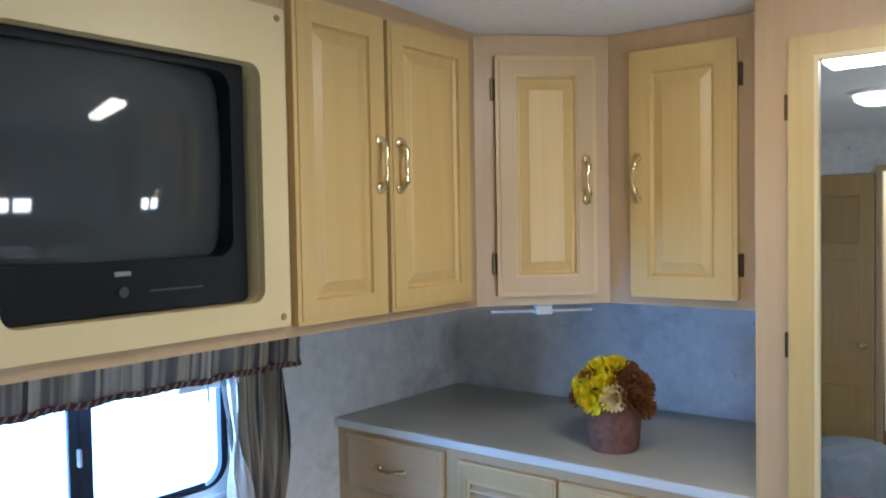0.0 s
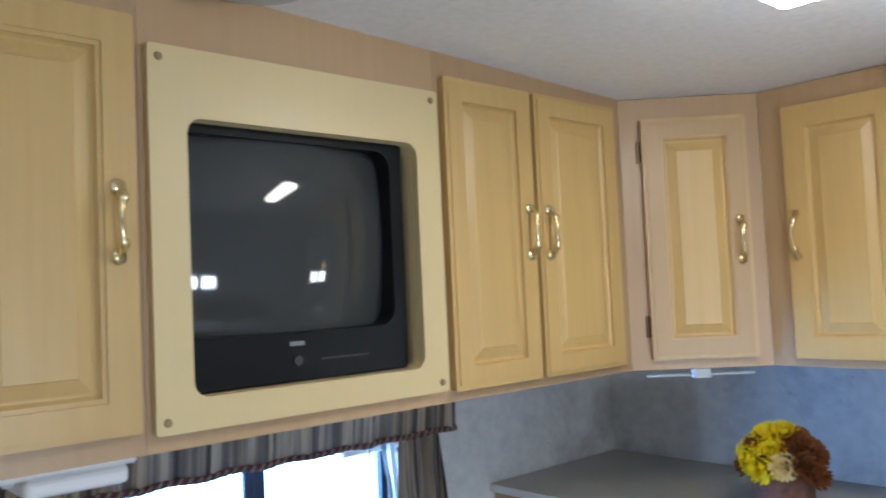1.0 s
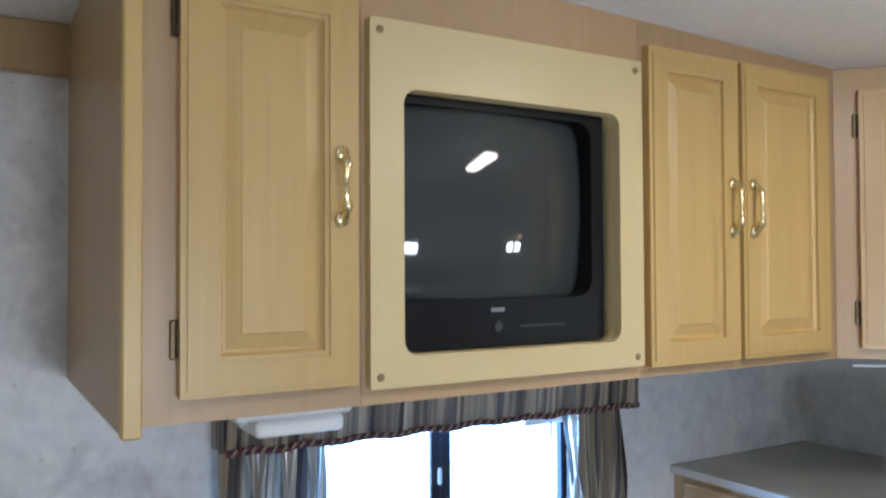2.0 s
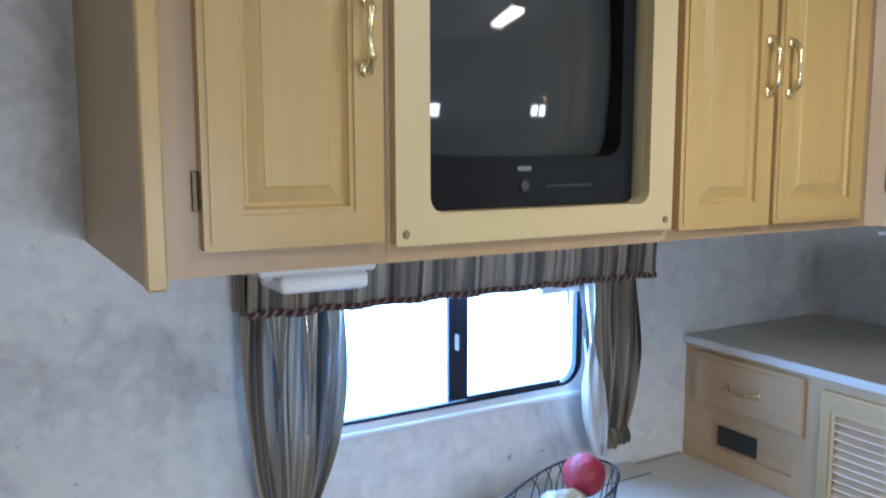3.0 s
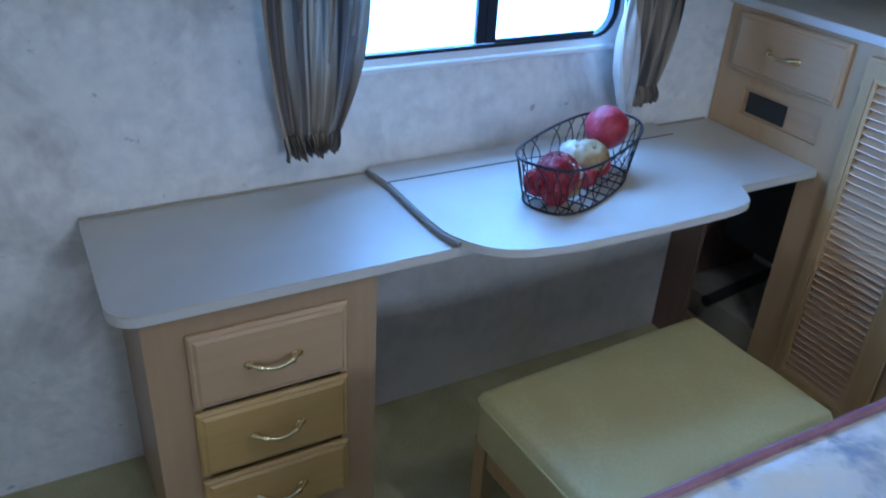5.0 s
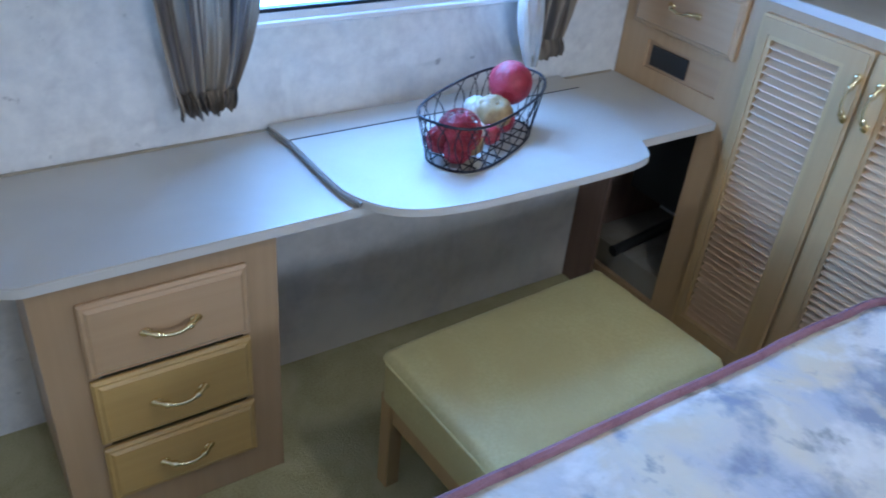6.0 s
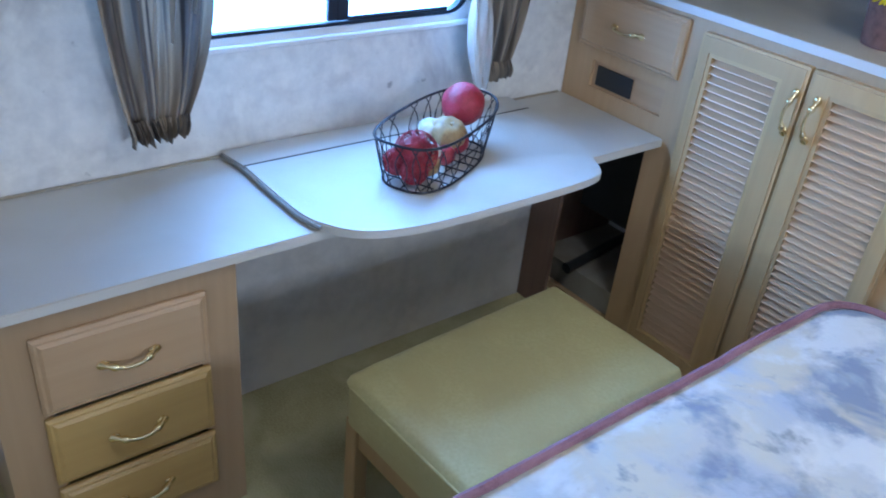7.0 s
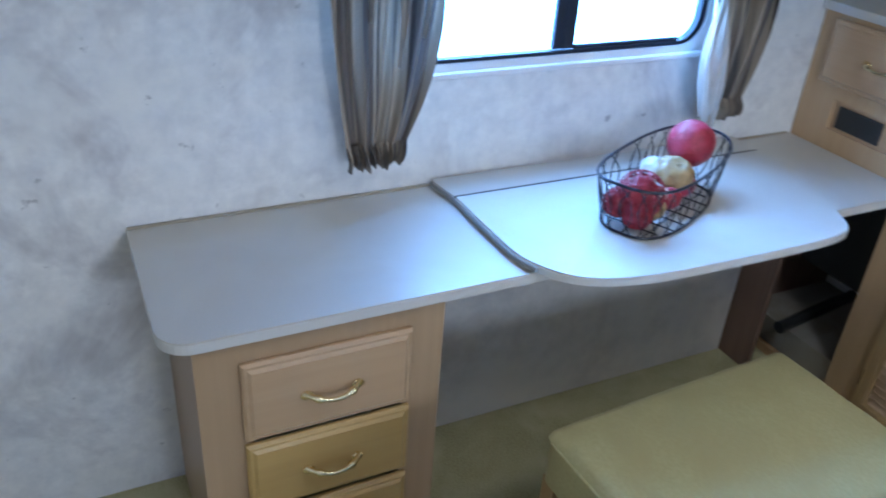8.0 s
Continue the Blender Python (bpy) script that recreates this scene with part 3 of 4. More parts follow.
def overhead_end():
    u = thing("overhead_cabinet", pose(0.951, 3.697, ZB), "maple overhead cabinet over the hutch, with one raised-panel door", "cabinet", "overhead cabinets")
    w, h = 0.398, ZT - ZB
    face_frame(u, 0.0, w, 0, h, [(0.06, w - 0.09, 0.04, h - 0.06)])
    part("bottom", box(0.0, w, 0.021, YN - 3.70, 0.004, 0.016), M_SIDE, u)
    part("back", box(0.02, w - 0.01, 0.10, 0.11, 0.017, h), M_SIDE, u)
    panel_door(u, 0.066, 0.338, 0.022, 0.646, 0.090, 0.325, 1, 0.055)


def under_cabinet_light():
    lamp = thing("under_cabinet_lamp", pose(0.60, 1.985, ZB, 0, 0, 90), "white plastic lamp with a clear lens under the overhead cabinet", "lamp", "under-cabinet lamps")
    part("housing", box(0.0, 0.195, -0.065, 0.06, -0.014, 0.003, 0.004), M_WHITE, lamp)
    part("lens", box(0.035, 0.185, -0.06, 0.055, -0.044, -0.014, 0.010, 3), M_WHITE, lamp, "ribbed translucent lens, unlit")
    part("switch", box(0.010, 0.025, -0.05, -0.03, -0.022, -0.014, 0.002), M_GREY, lamp)


overhead_left()
television_bay()
overhead_right()
overhead_corner()
overhead_end()
under_cabinet_light()


# ---- wardrobe with its mirror door ----
def wardrobe():
    u = thing("wardrobe", pose(1.353, 3.602, 0), "tall maple wardrobe with a mirror door, beside the hutch", "wardrobe")
    w, h = 0.80, ZT
    face_frame(u, 0.0, w, 0, h, [(0.10, w - 0.06, 0.10, h - 0.12)])
    part("side_panel", box(0.0, 0.018, 0.021, YN - 3.61, 0, h), M_SIDE, u)
    part("side_panel", box(w - 0.018, w, 0.021, YN - 3.61, 0, h), M_SIDE, u)
    door = part("door", plate(rounded(0.075, w - 0.03, 0.06, 2.167, 0.004, 2), [rounded(0.132, w - 0.09, 0.12, 2.118)], -0.019, -0.001), M_DOOR, u)
    part("bead", plate(rounded(0.128, w - 0.086, 0.116, 2.122), [rounded(0.136, w - 0.094, 0.124, 2.112)], -0.022, -0.008), M_TVPANEL, door)
    part("mirror_glass", box(0.130, w - 0.088, -0.010, -0.006, 0.118, 2.120), M_MIRROR, door, "clear mirror glass")
    part("pull", PULL, None, door, "polished brass pull", at=Matrix.Translation((w - 0.06, -0.019, 1.05)) @ UPRIGHT)
    for hz in (0.35, 1.50, 2.02):
        part("hinge", HINGE, None, door, "dark bronze hinge", at=Matrix.Translation((0.071, -0.004, hz)))


wardrobe()


# ---- hutch with louvred doors ----
SLAT_W = 0.206


def slat_mesh():
    bm = bmesh.new()
    prof = [(0.006, 0.0085), (-0.0115, -0.0075), (-0.0125, -0.0102), (-0.0095, -0.0106), (0.0105, 0.0070), (0.0095, 0.0090)]
    ends = [[bm.verts.new((x, y, z)) for y, z in prof] for x in (0.0, SLAT_W)]
    n = len(prof)
    for k in range(n):
        bm.faces.new((ends[0][k], ends[0][(k + 1) % n], ends[1][(k + 1) % n], ends[1][k]))
    bm.faces.new(ends[0]), bm.faces.new(ends[1])
    return mesh_of("slat", bm, M_SLAT)


SLAT = slat_mesh()


def louvre_door(u, x0, x1, ox, hinge_side, hx):
    z0, z1, oz0, oz1 = 0.045, 1.088, 0.105, 1.026
    bm = plate(rounded(x0, x1, z0, z1, 0.005, 2), [rounded(ox, ox + SLAT_W, oz0, oz1)], -0.021, -0.001)
    door = part("door", bm, M_CORNER, u)
    part("moulding", plate(rounded(x0 + 0.008, x1 - 0.008, z0 + 0.008, z1 - 0.008), [rounded(ox - 0.012, ox + SLAT_W + 0.012, oz0 - 0.012, oz1 + 0.012)], -0.024, -0.021), M_CORNER, door)
    n = 40
    for i in range(n):
        part("slat", SLAT, None, door, at=Matrix.Translation((ox, -0.0075, oz0 + (i + 0.5) * (oz1 - oz0) / n)))
    part("backing", box(ox - 0.004, ox + SLAT_W + 0.004, 0.005, 0.009, oz0, oz1), M_SIDE, door)
    part("pull", PULL, None, door, "polished brass pull", at=Matrix.Translation((hx, -0.024, 0.965)) @ UPRIGHT)
    px = x0 - 0.004 if hinge_side < 0 else x1 + 0.004
    for hz in (0.16, 0.975):
        part("hinge", HINGE, None, door, "dark bronze hinge", at=Matrix.Translation((px, -0.004, hz)) @ Matrix.Diagonal((-hinge_side, 1, 1, 1)))


def hutch():
    u = thing("hutch", pose(0, 3.619, 0), "maple hutch cabinet with louvred doors, a drawer and an open niche", "cabinet")
    h = 1.116
    face_frame(u, 0.003, 1.350, 0.0, h, [(0.03, 0.392, 0.03, 0.700), (0.118, 0.412, 0.798, 0.884), (0.54, 0.77, 0.1, 1.03), (0.90, 1.13, 0.1, 1.03)])
    part("recess_panel", box(0.117, 0.413, 0.010, 0.016, 0.797, 0.885), M_RAIL, u)
    part("vent", box(0.137, 0.286, 0.004, 0.010, 0.807, 0.871, 0.002), M_BLACK, u, "black plastic vent plate")
    drawer_front(u, 0.050, 0.448, 0.925, 1.102, M_RAIL)
    louvre_door(u, 0.507, 0.834, 0.552, -1, 0.817)
    louvre_door(u, 0.842, 1.169, 0.912, 1, 0.878)
    d = YN - 3.622
    part("niche_side", box(0.393, 0.405, 0.021, d, 0.0, h - 0.02), M_SIDE, u)
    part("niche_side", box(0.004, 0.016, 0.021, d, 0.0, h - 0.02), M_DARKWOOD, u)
    part("niche_back", box(0.017, 0.392, 0.40, 0.41, 0.0, h - 0.02), M_PAPER, u)
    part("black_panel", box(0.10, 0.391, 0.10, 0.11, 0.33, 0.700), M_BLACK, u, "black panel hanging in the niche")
    # top coloured black to hold the darkness inside the niche
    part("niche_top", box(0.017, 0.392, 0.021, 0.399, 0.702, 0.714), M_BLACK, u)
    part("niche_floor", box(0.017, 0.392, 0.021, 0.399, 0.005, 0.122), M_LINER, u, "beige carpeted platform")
    part("shelf_back", box(0.41, 1.348, 0.05, 0.06, 0.02, h - 0.02), M_SIDE, u)
    top = thing("hutch_counter", pose(0, 3.600, 1.118), "taupe laminate counter with a pale front edge on the hutch", "counter")
    part("top", box(0.003, 1.350, 0.004, YN - 3.602, 0.0, 0.025, 0.001), M_COUNTER, top)
    part("edge", box(0.003, 1.350, 0.0, 0.004, 0.0005, 0.0245, 0.001), M_EDGE, top, "pale laminate edge")
    rod = thing("black_tube", pose(0.199, 3.598, 0.1425), "black foam-covered tube lying in the niche", "tube")
    part("tube", sweep([(0.0, 0.0, 0.0), (-0.016, 0.12, 0.0), (-0.042, 0.30, 0.0), (-0.055, 0.40, 0.0)], 0.019, 12), M_BLACK, rod, smooth=True)
    part("cap", sweep([(0.0, -0.006, -0.0005), (0.0, 0.004, 0.0005)], 0.021, 12), M_BLACK, rod)


hutch()


# ---- vanity desk ----
DX = 0.449  # front edge of the desk top
DZ = 0.74


def desk():
    top = thing("vanity_counter", pose(0, 0, DZ), "off-white laminate vanity top along the window wall", "counter")
    # built flat, x from the wall out, y along it
    out = [(0.003, 3.614), (0.003, 1.692)]
    r = 0.06
    for i in range(9):
        a = radians(-90 + 90 * i / 8)
        out.append((DX - r + r * math.cos(a), 1.692 + r + r * math.sin(a)))
    out += [(DX, 3.614)]
    slab = plate(out, [], -0.024, -0.004, True)
    part("core", slab, M_EDGE, top)
    part("surface", plate([(x - 0.0015 * (x > 0.1), y) for x, y in out], [], -0.004, 0.0, True), M_LAMINATE, top)
    part("back_strip", box(0.003, 0.009, 1.694, 3.60, 0.0, 0.006, 0.001), M_BAND, top, "thin wooden strip against the wall")
    # lift-up flap with rounded front corners
    flap = thing("vanity_flap", pose(0, 0, DZ + 0.001), "pale laminate lift-up flap with rounded corners on the vanity", "flap")
    f = [(0.118, 3.362), (0.118, 2.412)]
    lead = [(0.118, 2.412), (0.30, 2.414), (0.40, 2.420), (0.455, 2.440), (0.505, 2.476), (0.540, 2.532), (0.561, 2.61), (0.572, 2.72)]
    tail = [(0.578, 2.95), (0.577, 3.11), (0.570, 3.185), (0.550, 3.232), (0.50, 3.264), (0.44, 3.292), (0.36, 3.320), (0.25, 3.347), (0.118, 3.364)]

    def smooth_line(pts, n):
        res = []
        for i in range(len(pts) - 1):
            p0, p1, p2, p3 = (Vector(pts[max(0, min(len(pts) - 1, i + k))]) for k in (-1, 0, 1, 2))
            for j in range(n):
                t = j / n
                res.append(0.5 * (2 * p1 + (p2 - p0) * t + (2 * p0 - 5 * p1 + 4 * p2 - p3) * t * t + (3 * p1 - p0 - 3 * p2 + p3) * t ** 3))
        res.append(Vector(pts[-1]))
        return [(v.x, v.y) for v in res]

    loop = smooth_line(lead + tail, 4)
    part("leaf", plate(loop, [], 0.0, 0.016, True), M_EDGE, flap)
    inner = [(x + (0.002 if x < 0.13 else -0.0015 if x > 0.4 else 0), y + (0.0015 if y < 2.5 else -0.0015 if y > 3.2 else 0)) for x, y in loop]
    part("leaf_surface", plate(inner, [], 0.016, 0.020, True), M_LAMINATE, flap)
    back = [(0.014, 3.364), (0.014, 2.400), (0.030, 2.398), (0.112, 2.411), (0.112, 3.364)]
    part("hinge_strip", plate(back, [], 0.0, 0.020, True), M_LAMINATE, flap)
    part("seam", box(0.1125, 0.1175, 2.415, 3.362, 0.0, 0.0192), M_GAP, flap, "dark hinge gap")
    # the dark banded end of the flap
    band = [(x, y - 0.0015) for x, y in smooth_line([(0.016, 2.3985), (0.07, 2.405), (0.118, 2.412), (0.30, 2.414), (0.40, 2.420), (0.455, 2.436)], 4)]
    part("edge_band", sweep([(x, y, 0.010) for x, y in band], 0.0055, 6), M_GREYBAND, flap, "grey edge band")

    c = thing("drawer_cabinet", pose(0.430, 1.746, 0, 0, 0, 90), "maple three-drawer cabinet under the vanity top", "cabinet")
    w, h = 0.497, DZ - 0.025
    face_frame(c, 0.0, w, 0.0, h, [(0.10, 0.41, 0.14, 0.64)], wood_mat=M_FRAME_SHADED)
    part("side_panel", box(0.0, 0.016, 0.021, 0.434, 0, h), M_FRAME_SHADED, c)
    part("side_panel", box(w - 0.016, w, 0.021, 0.434, 0, h), M_FRAME_SHADED, c)
    for z0, z1, wm in ((0.477, 0.663, M_RAIL), (0.286, 0.464, M_DRAWER), (0.106, 0.270, M_DRAWER)):
        drawer_front(c, 0.080, 0.424, z0, z1, wm)

    p = thing("partition_board", pose(0, 3.488, 0), "dark brown board dividing the kneehole from the niche", "board")
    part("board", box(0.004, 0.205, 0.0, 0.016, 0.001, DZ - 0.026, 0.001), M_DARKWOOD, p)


desk()


# ---- upholstered stool ----
def stool():
    s = thing("vanity_stool", pose(0.790, 2.790, 0, 0, 0, 2.8), "olive vinyl vanity stool with piped edges on wooden legs", "stool")
    hx, hy, z0, z1 = 0.224, 0.354, 0.300, 0.430
    bm = plate(rounded(-hx, hx, -hy, hy, 0.036, 6), [], z0, z1 - 0.017, True)
    part("cushion_side", bm, M_VINYL, s, smooth=True)

    def dome(a, b):
        x, y = (2 * a - 1) * hx, (2 * b - 1) * hy
        # padded: the edge rolls over in a quarter round
        R = 0.020
        ox, oy = max(0, abs(x) - hx + R) / R, max(0, abs(y) - hy + R) / R
        q = math.hypot(ox, oy)
        if ox and oy:
            k = max(ox, oy) / q
            x = math.copysign(hx - R + R * ox * k, x)
            y = math.copysign(hy - R + R * oy * k, y)
            q = max(ox, oy)
        q = min(q, 1.0)
        roll = R * (1 - math.sqrt(max(0.0, 1 - q * q)))
        crown = 0.020 * (1 - (2 * a - 1) ** 4) * (1 - (2 * b - 1) ** 4)
        pucker = 0.0035 * noise.noise((x * 14, y * 14, 0)) * (0.3 + 0.7 * q)
        return (x, y, z1 + 0.004 - roll + crown * (1 - 0.6 * q) + pucker * (1 - q ** 6))

    part("cushion_top", grid_sheet(60, 80, dome), M_VINYL, s, smooth=True)
    loop = [(x, y, z1 - 0.017) for x, y in rounded(-hx - 0.001, hx + 0.001, -hy - 0.001, hy + 0.001, 0.037, 6)]
    part("welt", sweep(loop, 0.0032, 6, True), M_VINYL, s, "piping round the cushion top", smooth=True)
    for sx in (-1, 1):
        part("rail", box(sx * (hx - 0.02) - 0.010, sx * (hx - 0.02) + 0.010, -hy + 0.055, hy - 0.055, 0.235, z0 + 0.006, 0.002), M_SIDE, s)
    for sy in (-1, 1):
        part("rail", box(-hx + 0.055, hx - 0.055, sy * (hy - 0.02) - 0.010, sy * (hy - 0.02) + 0.010, 0.235, z0 + 0.006, 0.002), M_SIDE, s)
    for sx in (-1, 1):
        for sy in (-1, 1):
            cx, cy = sx * (hx - 0.027), sy * (hy - 0.027)
            part("leg", box(cx - 0.021, cx + 0.021, cy - 0.021, cy + 0.021, 0.0, z0 + 0.006, 0.003), M_SIDE, s)


stool()


# ---- bed ----
def bed():
    x0, x1, y0, y1, zt = 1.173, 3.20, 1.98, 3.43, 0.66
    b = thing("bed", pose(0, 0, 0), "bed under a blue and cream floral quilt with mauve piping", "bed")
    part("base", box(x0 + 0.10, x1 - 0.02, y0 + 0.06, y1 - 0.06, 0.0, 0.30, 0.01), M_DARKWOOD, b)
    part("mattress", box(x0 + 0.05, x1, y0 + 0.03, y1 - 0.04, 0.301, zt - 0.03, 0.05, 3), M_PILLOW, b)
    r = 0.13
    ring = []
    for i in range(36):
        ring.append((x1 - (x1 - x0 - r) * i / 36, y0))
    for i in range(9):
        a = radians(270 - 90 * i / 8)
        ring.append((x0 + r + r * math.cos(a), y0 + r + r * math.sin(a)))
    for i in range(1, 36):
        ring.append((x0, y0 + r + (y1 - y0 - 2 * r) * i / 36))
    for i in range(9):
        a = radians(180 - 90 * i / 8)
        ring.append((x0 + r + r * math.cos(a), y1 - r + r * math.sin(a)))
    for i in range(1, 37):
        ring.append((x0 + r + (x1 - x0 - r) * i / 36, y1))
    # a gently wavy edge
    edge = []
    for x, y in ring:
        wob = 0.010 * noise.noise((x * 3.1, y * 3.1, 1.7)) + 0.004 * noise.noise((x * 11, y * 11, 4.0))
        edge.append(Vector((x + wob, y + 0.6 * wob, zt + 0.010 * noise.noise((x * 4, y * 4, 9)))))
    bm = bmesh.new()
    loops = []
    mid = Vector(((x0 + x1) / 2 + 0.2, (y0 + y1) / 2, zt))
    for k, f in enumerate((1.0, 0.985, 0.96, 0.92, 0.85, 0.76, 0.66, 0.55, 0.44, 0.33, 0.22, 0.11, 0.03)):
        lift = 0.018 * min(1, k / 3)
        loops.append([bm.verts.new(mid + (e - mid) * f + Vector((0, 0, lift + (0.007 * noise.noise((e * f * 5)) if k > 1 else 0)))) for e in edge])
    for a, c in zip(loops, loops[1:]):
        for i in range(len(edge) - 1):
            bm.faces.new((a[i], a[i + 1], c[i + 1], c[i]))
        bm.faces.new((a[-1], a[0], c[0], c[-1]))
    bm.faces.new(loops[-1])
    part("quilt_top", bm, M_QUILT, b, smooth=True)
    bm = bmesh.new()
    rows = []
    for j in range(7):
        z = zt - 0.004 - 0.068 * j
        rows.append([bm.verts.new((e.x + (0.012 * j / 6) * math.sin(i * 0.9), e.y + (0.012 * j / 6) * math.cos(i * 0.8), z)) for i, e in enumerate(edge)])
    for a, c in zip(rows, rows[1:]):
        for i in range(len(edge) - 1):
            bm.faces.new((a[i], a[i + 1], c[i + 1], c[i]))
    part("quilt_drop", bm, M_QUILT, b, "quilt hanging down the side", smooth=True)
    part("piping", sweep([e + Vector((0, 0, 0.006)) for e in edge], 0.0098, 8), M_PIPING, b, "mauve piped edge", smooth=True)
    hb = thing("headboard", pose(3.335, 2.705, 0), "dark padded headboard on the wall behind the bed", "headboard")
    part("panel", box(-0.06, 0.0, -0.70, 0.70, 0.3, 1.12, 0.02, 2), M_DARKWOOD, hb)
    for y in (2.33, 3.06):
        pl = thing("pillow", pose(3.02, y, 0.685, 0, -18, 0), "pale blue-grey pillow at the head of the bed", "pillow", "pillows")

        def puff(a, c):
            th, ph = 2 * math.pi * a, math.pi * (c - 0.5)
            sx = math.copysign(abs(math.cos(th) * math.cos(ph)) ** 0.55, math.cos(th))
            sy = math.copysign(abs(math.sin(th) * math.cos(ph)) ** 0.55, math.sin(th))
            return (0.20 * sx, 0.32 * sy, 0.075 + 0.085 * math.sin(ph))

        part("cushion", grid_sheet(40, 14, puff), M_PILLOW, pl, smooth=True)
    for y in (1.98,):
        sc = thing("wall_lamp", pose(XE, y, 1.565, 0, 0, -90), "small warm reading lamp on the wall beside the bed", "lamp", "reading lamps")
        part("plate", box(-0.04, 0.04, -0.012, 0.0, -0.05, 0.05, 0.004), M_BRASS, sc)
        part("shade", lathe([(0.02, 0.0), (0.05, -0.06), (0.046, -0.06), (0.016, -0.002)], 20), M_WARM, sc, "glowing warm shade", at=Matrix.Translation((0, -0.06, 0.02)))


bed()


# ---- curtains ----
def curtains():
    v = thing("valance", pose(0, 0, 0, 0, 0, 90), "striped slate and brown fabric valance with maroon braid over the window", "valance")
    ya, yb, zb, zt = 2.122, 3.348, 1.372, 1.60

    def val(a, b):
        y = ya + (yb - ya) * a
        ripple = 0.005 * math.sin(62 * a + 2 * math.sin(9 * a)) + 0.004 * math.sin(131 * a + 1 + 3 * math.sin(5 * a)) + 0.003 * math.sin(231 * a) + 0.005 * noise.noise((a * 30, b * 2, 0.7))
        return (y, -0.118 - ripple * (1 - 0.5 * b) - 0.012 * math.sin(math.pi * b), zb + (zt - zb) * b)

    part("cloth", grid_sheet(220, 6, val, lambda a, b: (0.85 * a, 0.2 * b)), M_STRIPE, v, smooth=True)
    for yy, sgn in ((ya, -1), (yb, 1)):
        part("return", grid_sheet(16, 6, lambda a, b, yy=yy, sgn=sgn: (yy + sgn * 0.003 * math.sin(14 * a), -0.002 - 0.117 * a, zb + (zt - zb) * b), lambda a, b: (0.06 * a, 0.2 * b)), M_STRIPE, v, smooth=True)
    pts = [(ya + (yb - ya) * i / 160, -0.123 - 0.005 * math.sin(62 * i / 160 + 2 * math.sin(9 * i / 160)), zb + 0.006 + 0.0025 * math.sin(i * 0.31) + 0.001 * math.sin(i * 1.9)) for i in range(161)]
    part("braid", sweep(pts, 0.0072, 6, squash=1.25), M_BRAID, v, "maroon braided trim", smooth=True)
    bm = bmesh.new()
    for i in range(2, 160, 3):
        m = Matrix.Translation(Vector(pts[i]) + Vector((0, -0.0065, 0.001))) @ Matrix.Rotation(radians(38), 4, "Y") @ Matrix.Diagonal((0.006, 0.004, 0.019, 1))
        bmesh.ops.create_cube(bm, size=1.0, matrix=m)
    part("stitches", bm, M_EDGE_DARK, v, "dark slanted stitches on the braid")

    def panel(top0, top1, low0, low1, zlow, seed, folds, linings):
        c = thing("curtain", pose(0, 0, 0, 0, 0, 90), "striped slate and tan curtain gathered at its foot, lining showing", "curtain", "window curtains")
        zhi = 1.46

        def edges(b):
            # nearly full width down to a third of the drop, then drawn in to the tie
            k = 1 - (1 - b) ** 2.2
            bow = 0.014 * math.sin(math.pi * b)
            return low0 + (top0 - low0) * k - bow, low1 + (top1 - low1) * k + 0.6 * bow

        def wave(a, b):
            amp = 0.013 + 0.017 * b
            s = a + 0.03 * math.sin(4 * b + seed)
            f = math.sin(2 * math.pi * (folds * s + 0.15 * math.sin(5 * a + seed)))
            return amp * (0.75 * f + 0.35 * math.sin(2 * math.pi * (2.3 * folds * s) + seed) + 0.25 * noise.noise((a * 9, b * 4, seed)))

        def cloth(a, b):
            y0, y1 = edges(b)
            belly = 0.020 * math.sin(math.pi * min(1, b * 1.2))
            return (y0 + (y1 - y0) * a, -0.050 - wave(a, b) - belly, zlow + (zhi - zlow) * b + 0.010 * math.sin(9 * a + seed) * (1 - b) ** 3)

        part("cloth", grid_sheet(130, 44, cloth, lambda a, b: (0.26 * a + 0.02 * math.sin(3 * b) + seed, 0.6 * b)), M_STRIPE, c, smooth=True)

        def hem(a, b):
            y0, y1 = edges(0)
            y = y0 + (y1 - y0) * (a * 1.10 - 0.05) + 0.012 * (1 - b) * math.sin(5 * a + seed)
            f = 0.013 * math.sin(2 * math.pi * 8 * a + seed) + 0.008 * math.sin(2 * math.pi * 19 * a)
            return (y, -0.060 - f * (1.4 - b) - 0.012 * math.sin(math.pi * b), zlow - 0.022 + 0.060 * b + (0.005 * math.sin(17 * a + seed) + 0.012 * a) * (1 - b))

        part("gathered_hem", grid_sheet(110, 8, hem, lambda a, b: (0.26 * a + seed, 0.1 * b)), M_STRIPE, c, smooth=True)
        for la, lb, start, top, low_w, top_w, depth in linings:

            def lining(a, b):
                # a turned-out fold that runs to a point; narrow ones stand in for highlights
                bb = start + (top - start) * b
                y0, y1 = edges(bb)
                mid = la + (lb - la) * (0.62 - 0.12 * b)
                t = mid + (la + (lb - la) * a - mid) * (low_w + (top_w - low_w) * b ** 1.4 + 0.55 * (1 - top_w) * math.sin(math.pi * b))
                crease = 0.016 * math.sin(2 * math.pi * (1.6 * a + 0.35 * b + seed + la)) + 0.005 * math.sin(2 * math.pi * (4.1 * a - 0.4 * b)) + 0.006 * noise.noise((a * 6, b * 5, seed))
                return (y0 + (y1 - y0) * t, -depth - crease * (0.4 + 0.6 * b) - 0.012 * math.sin(math.pi * b), zlow + (zhi - zlow) * bb)

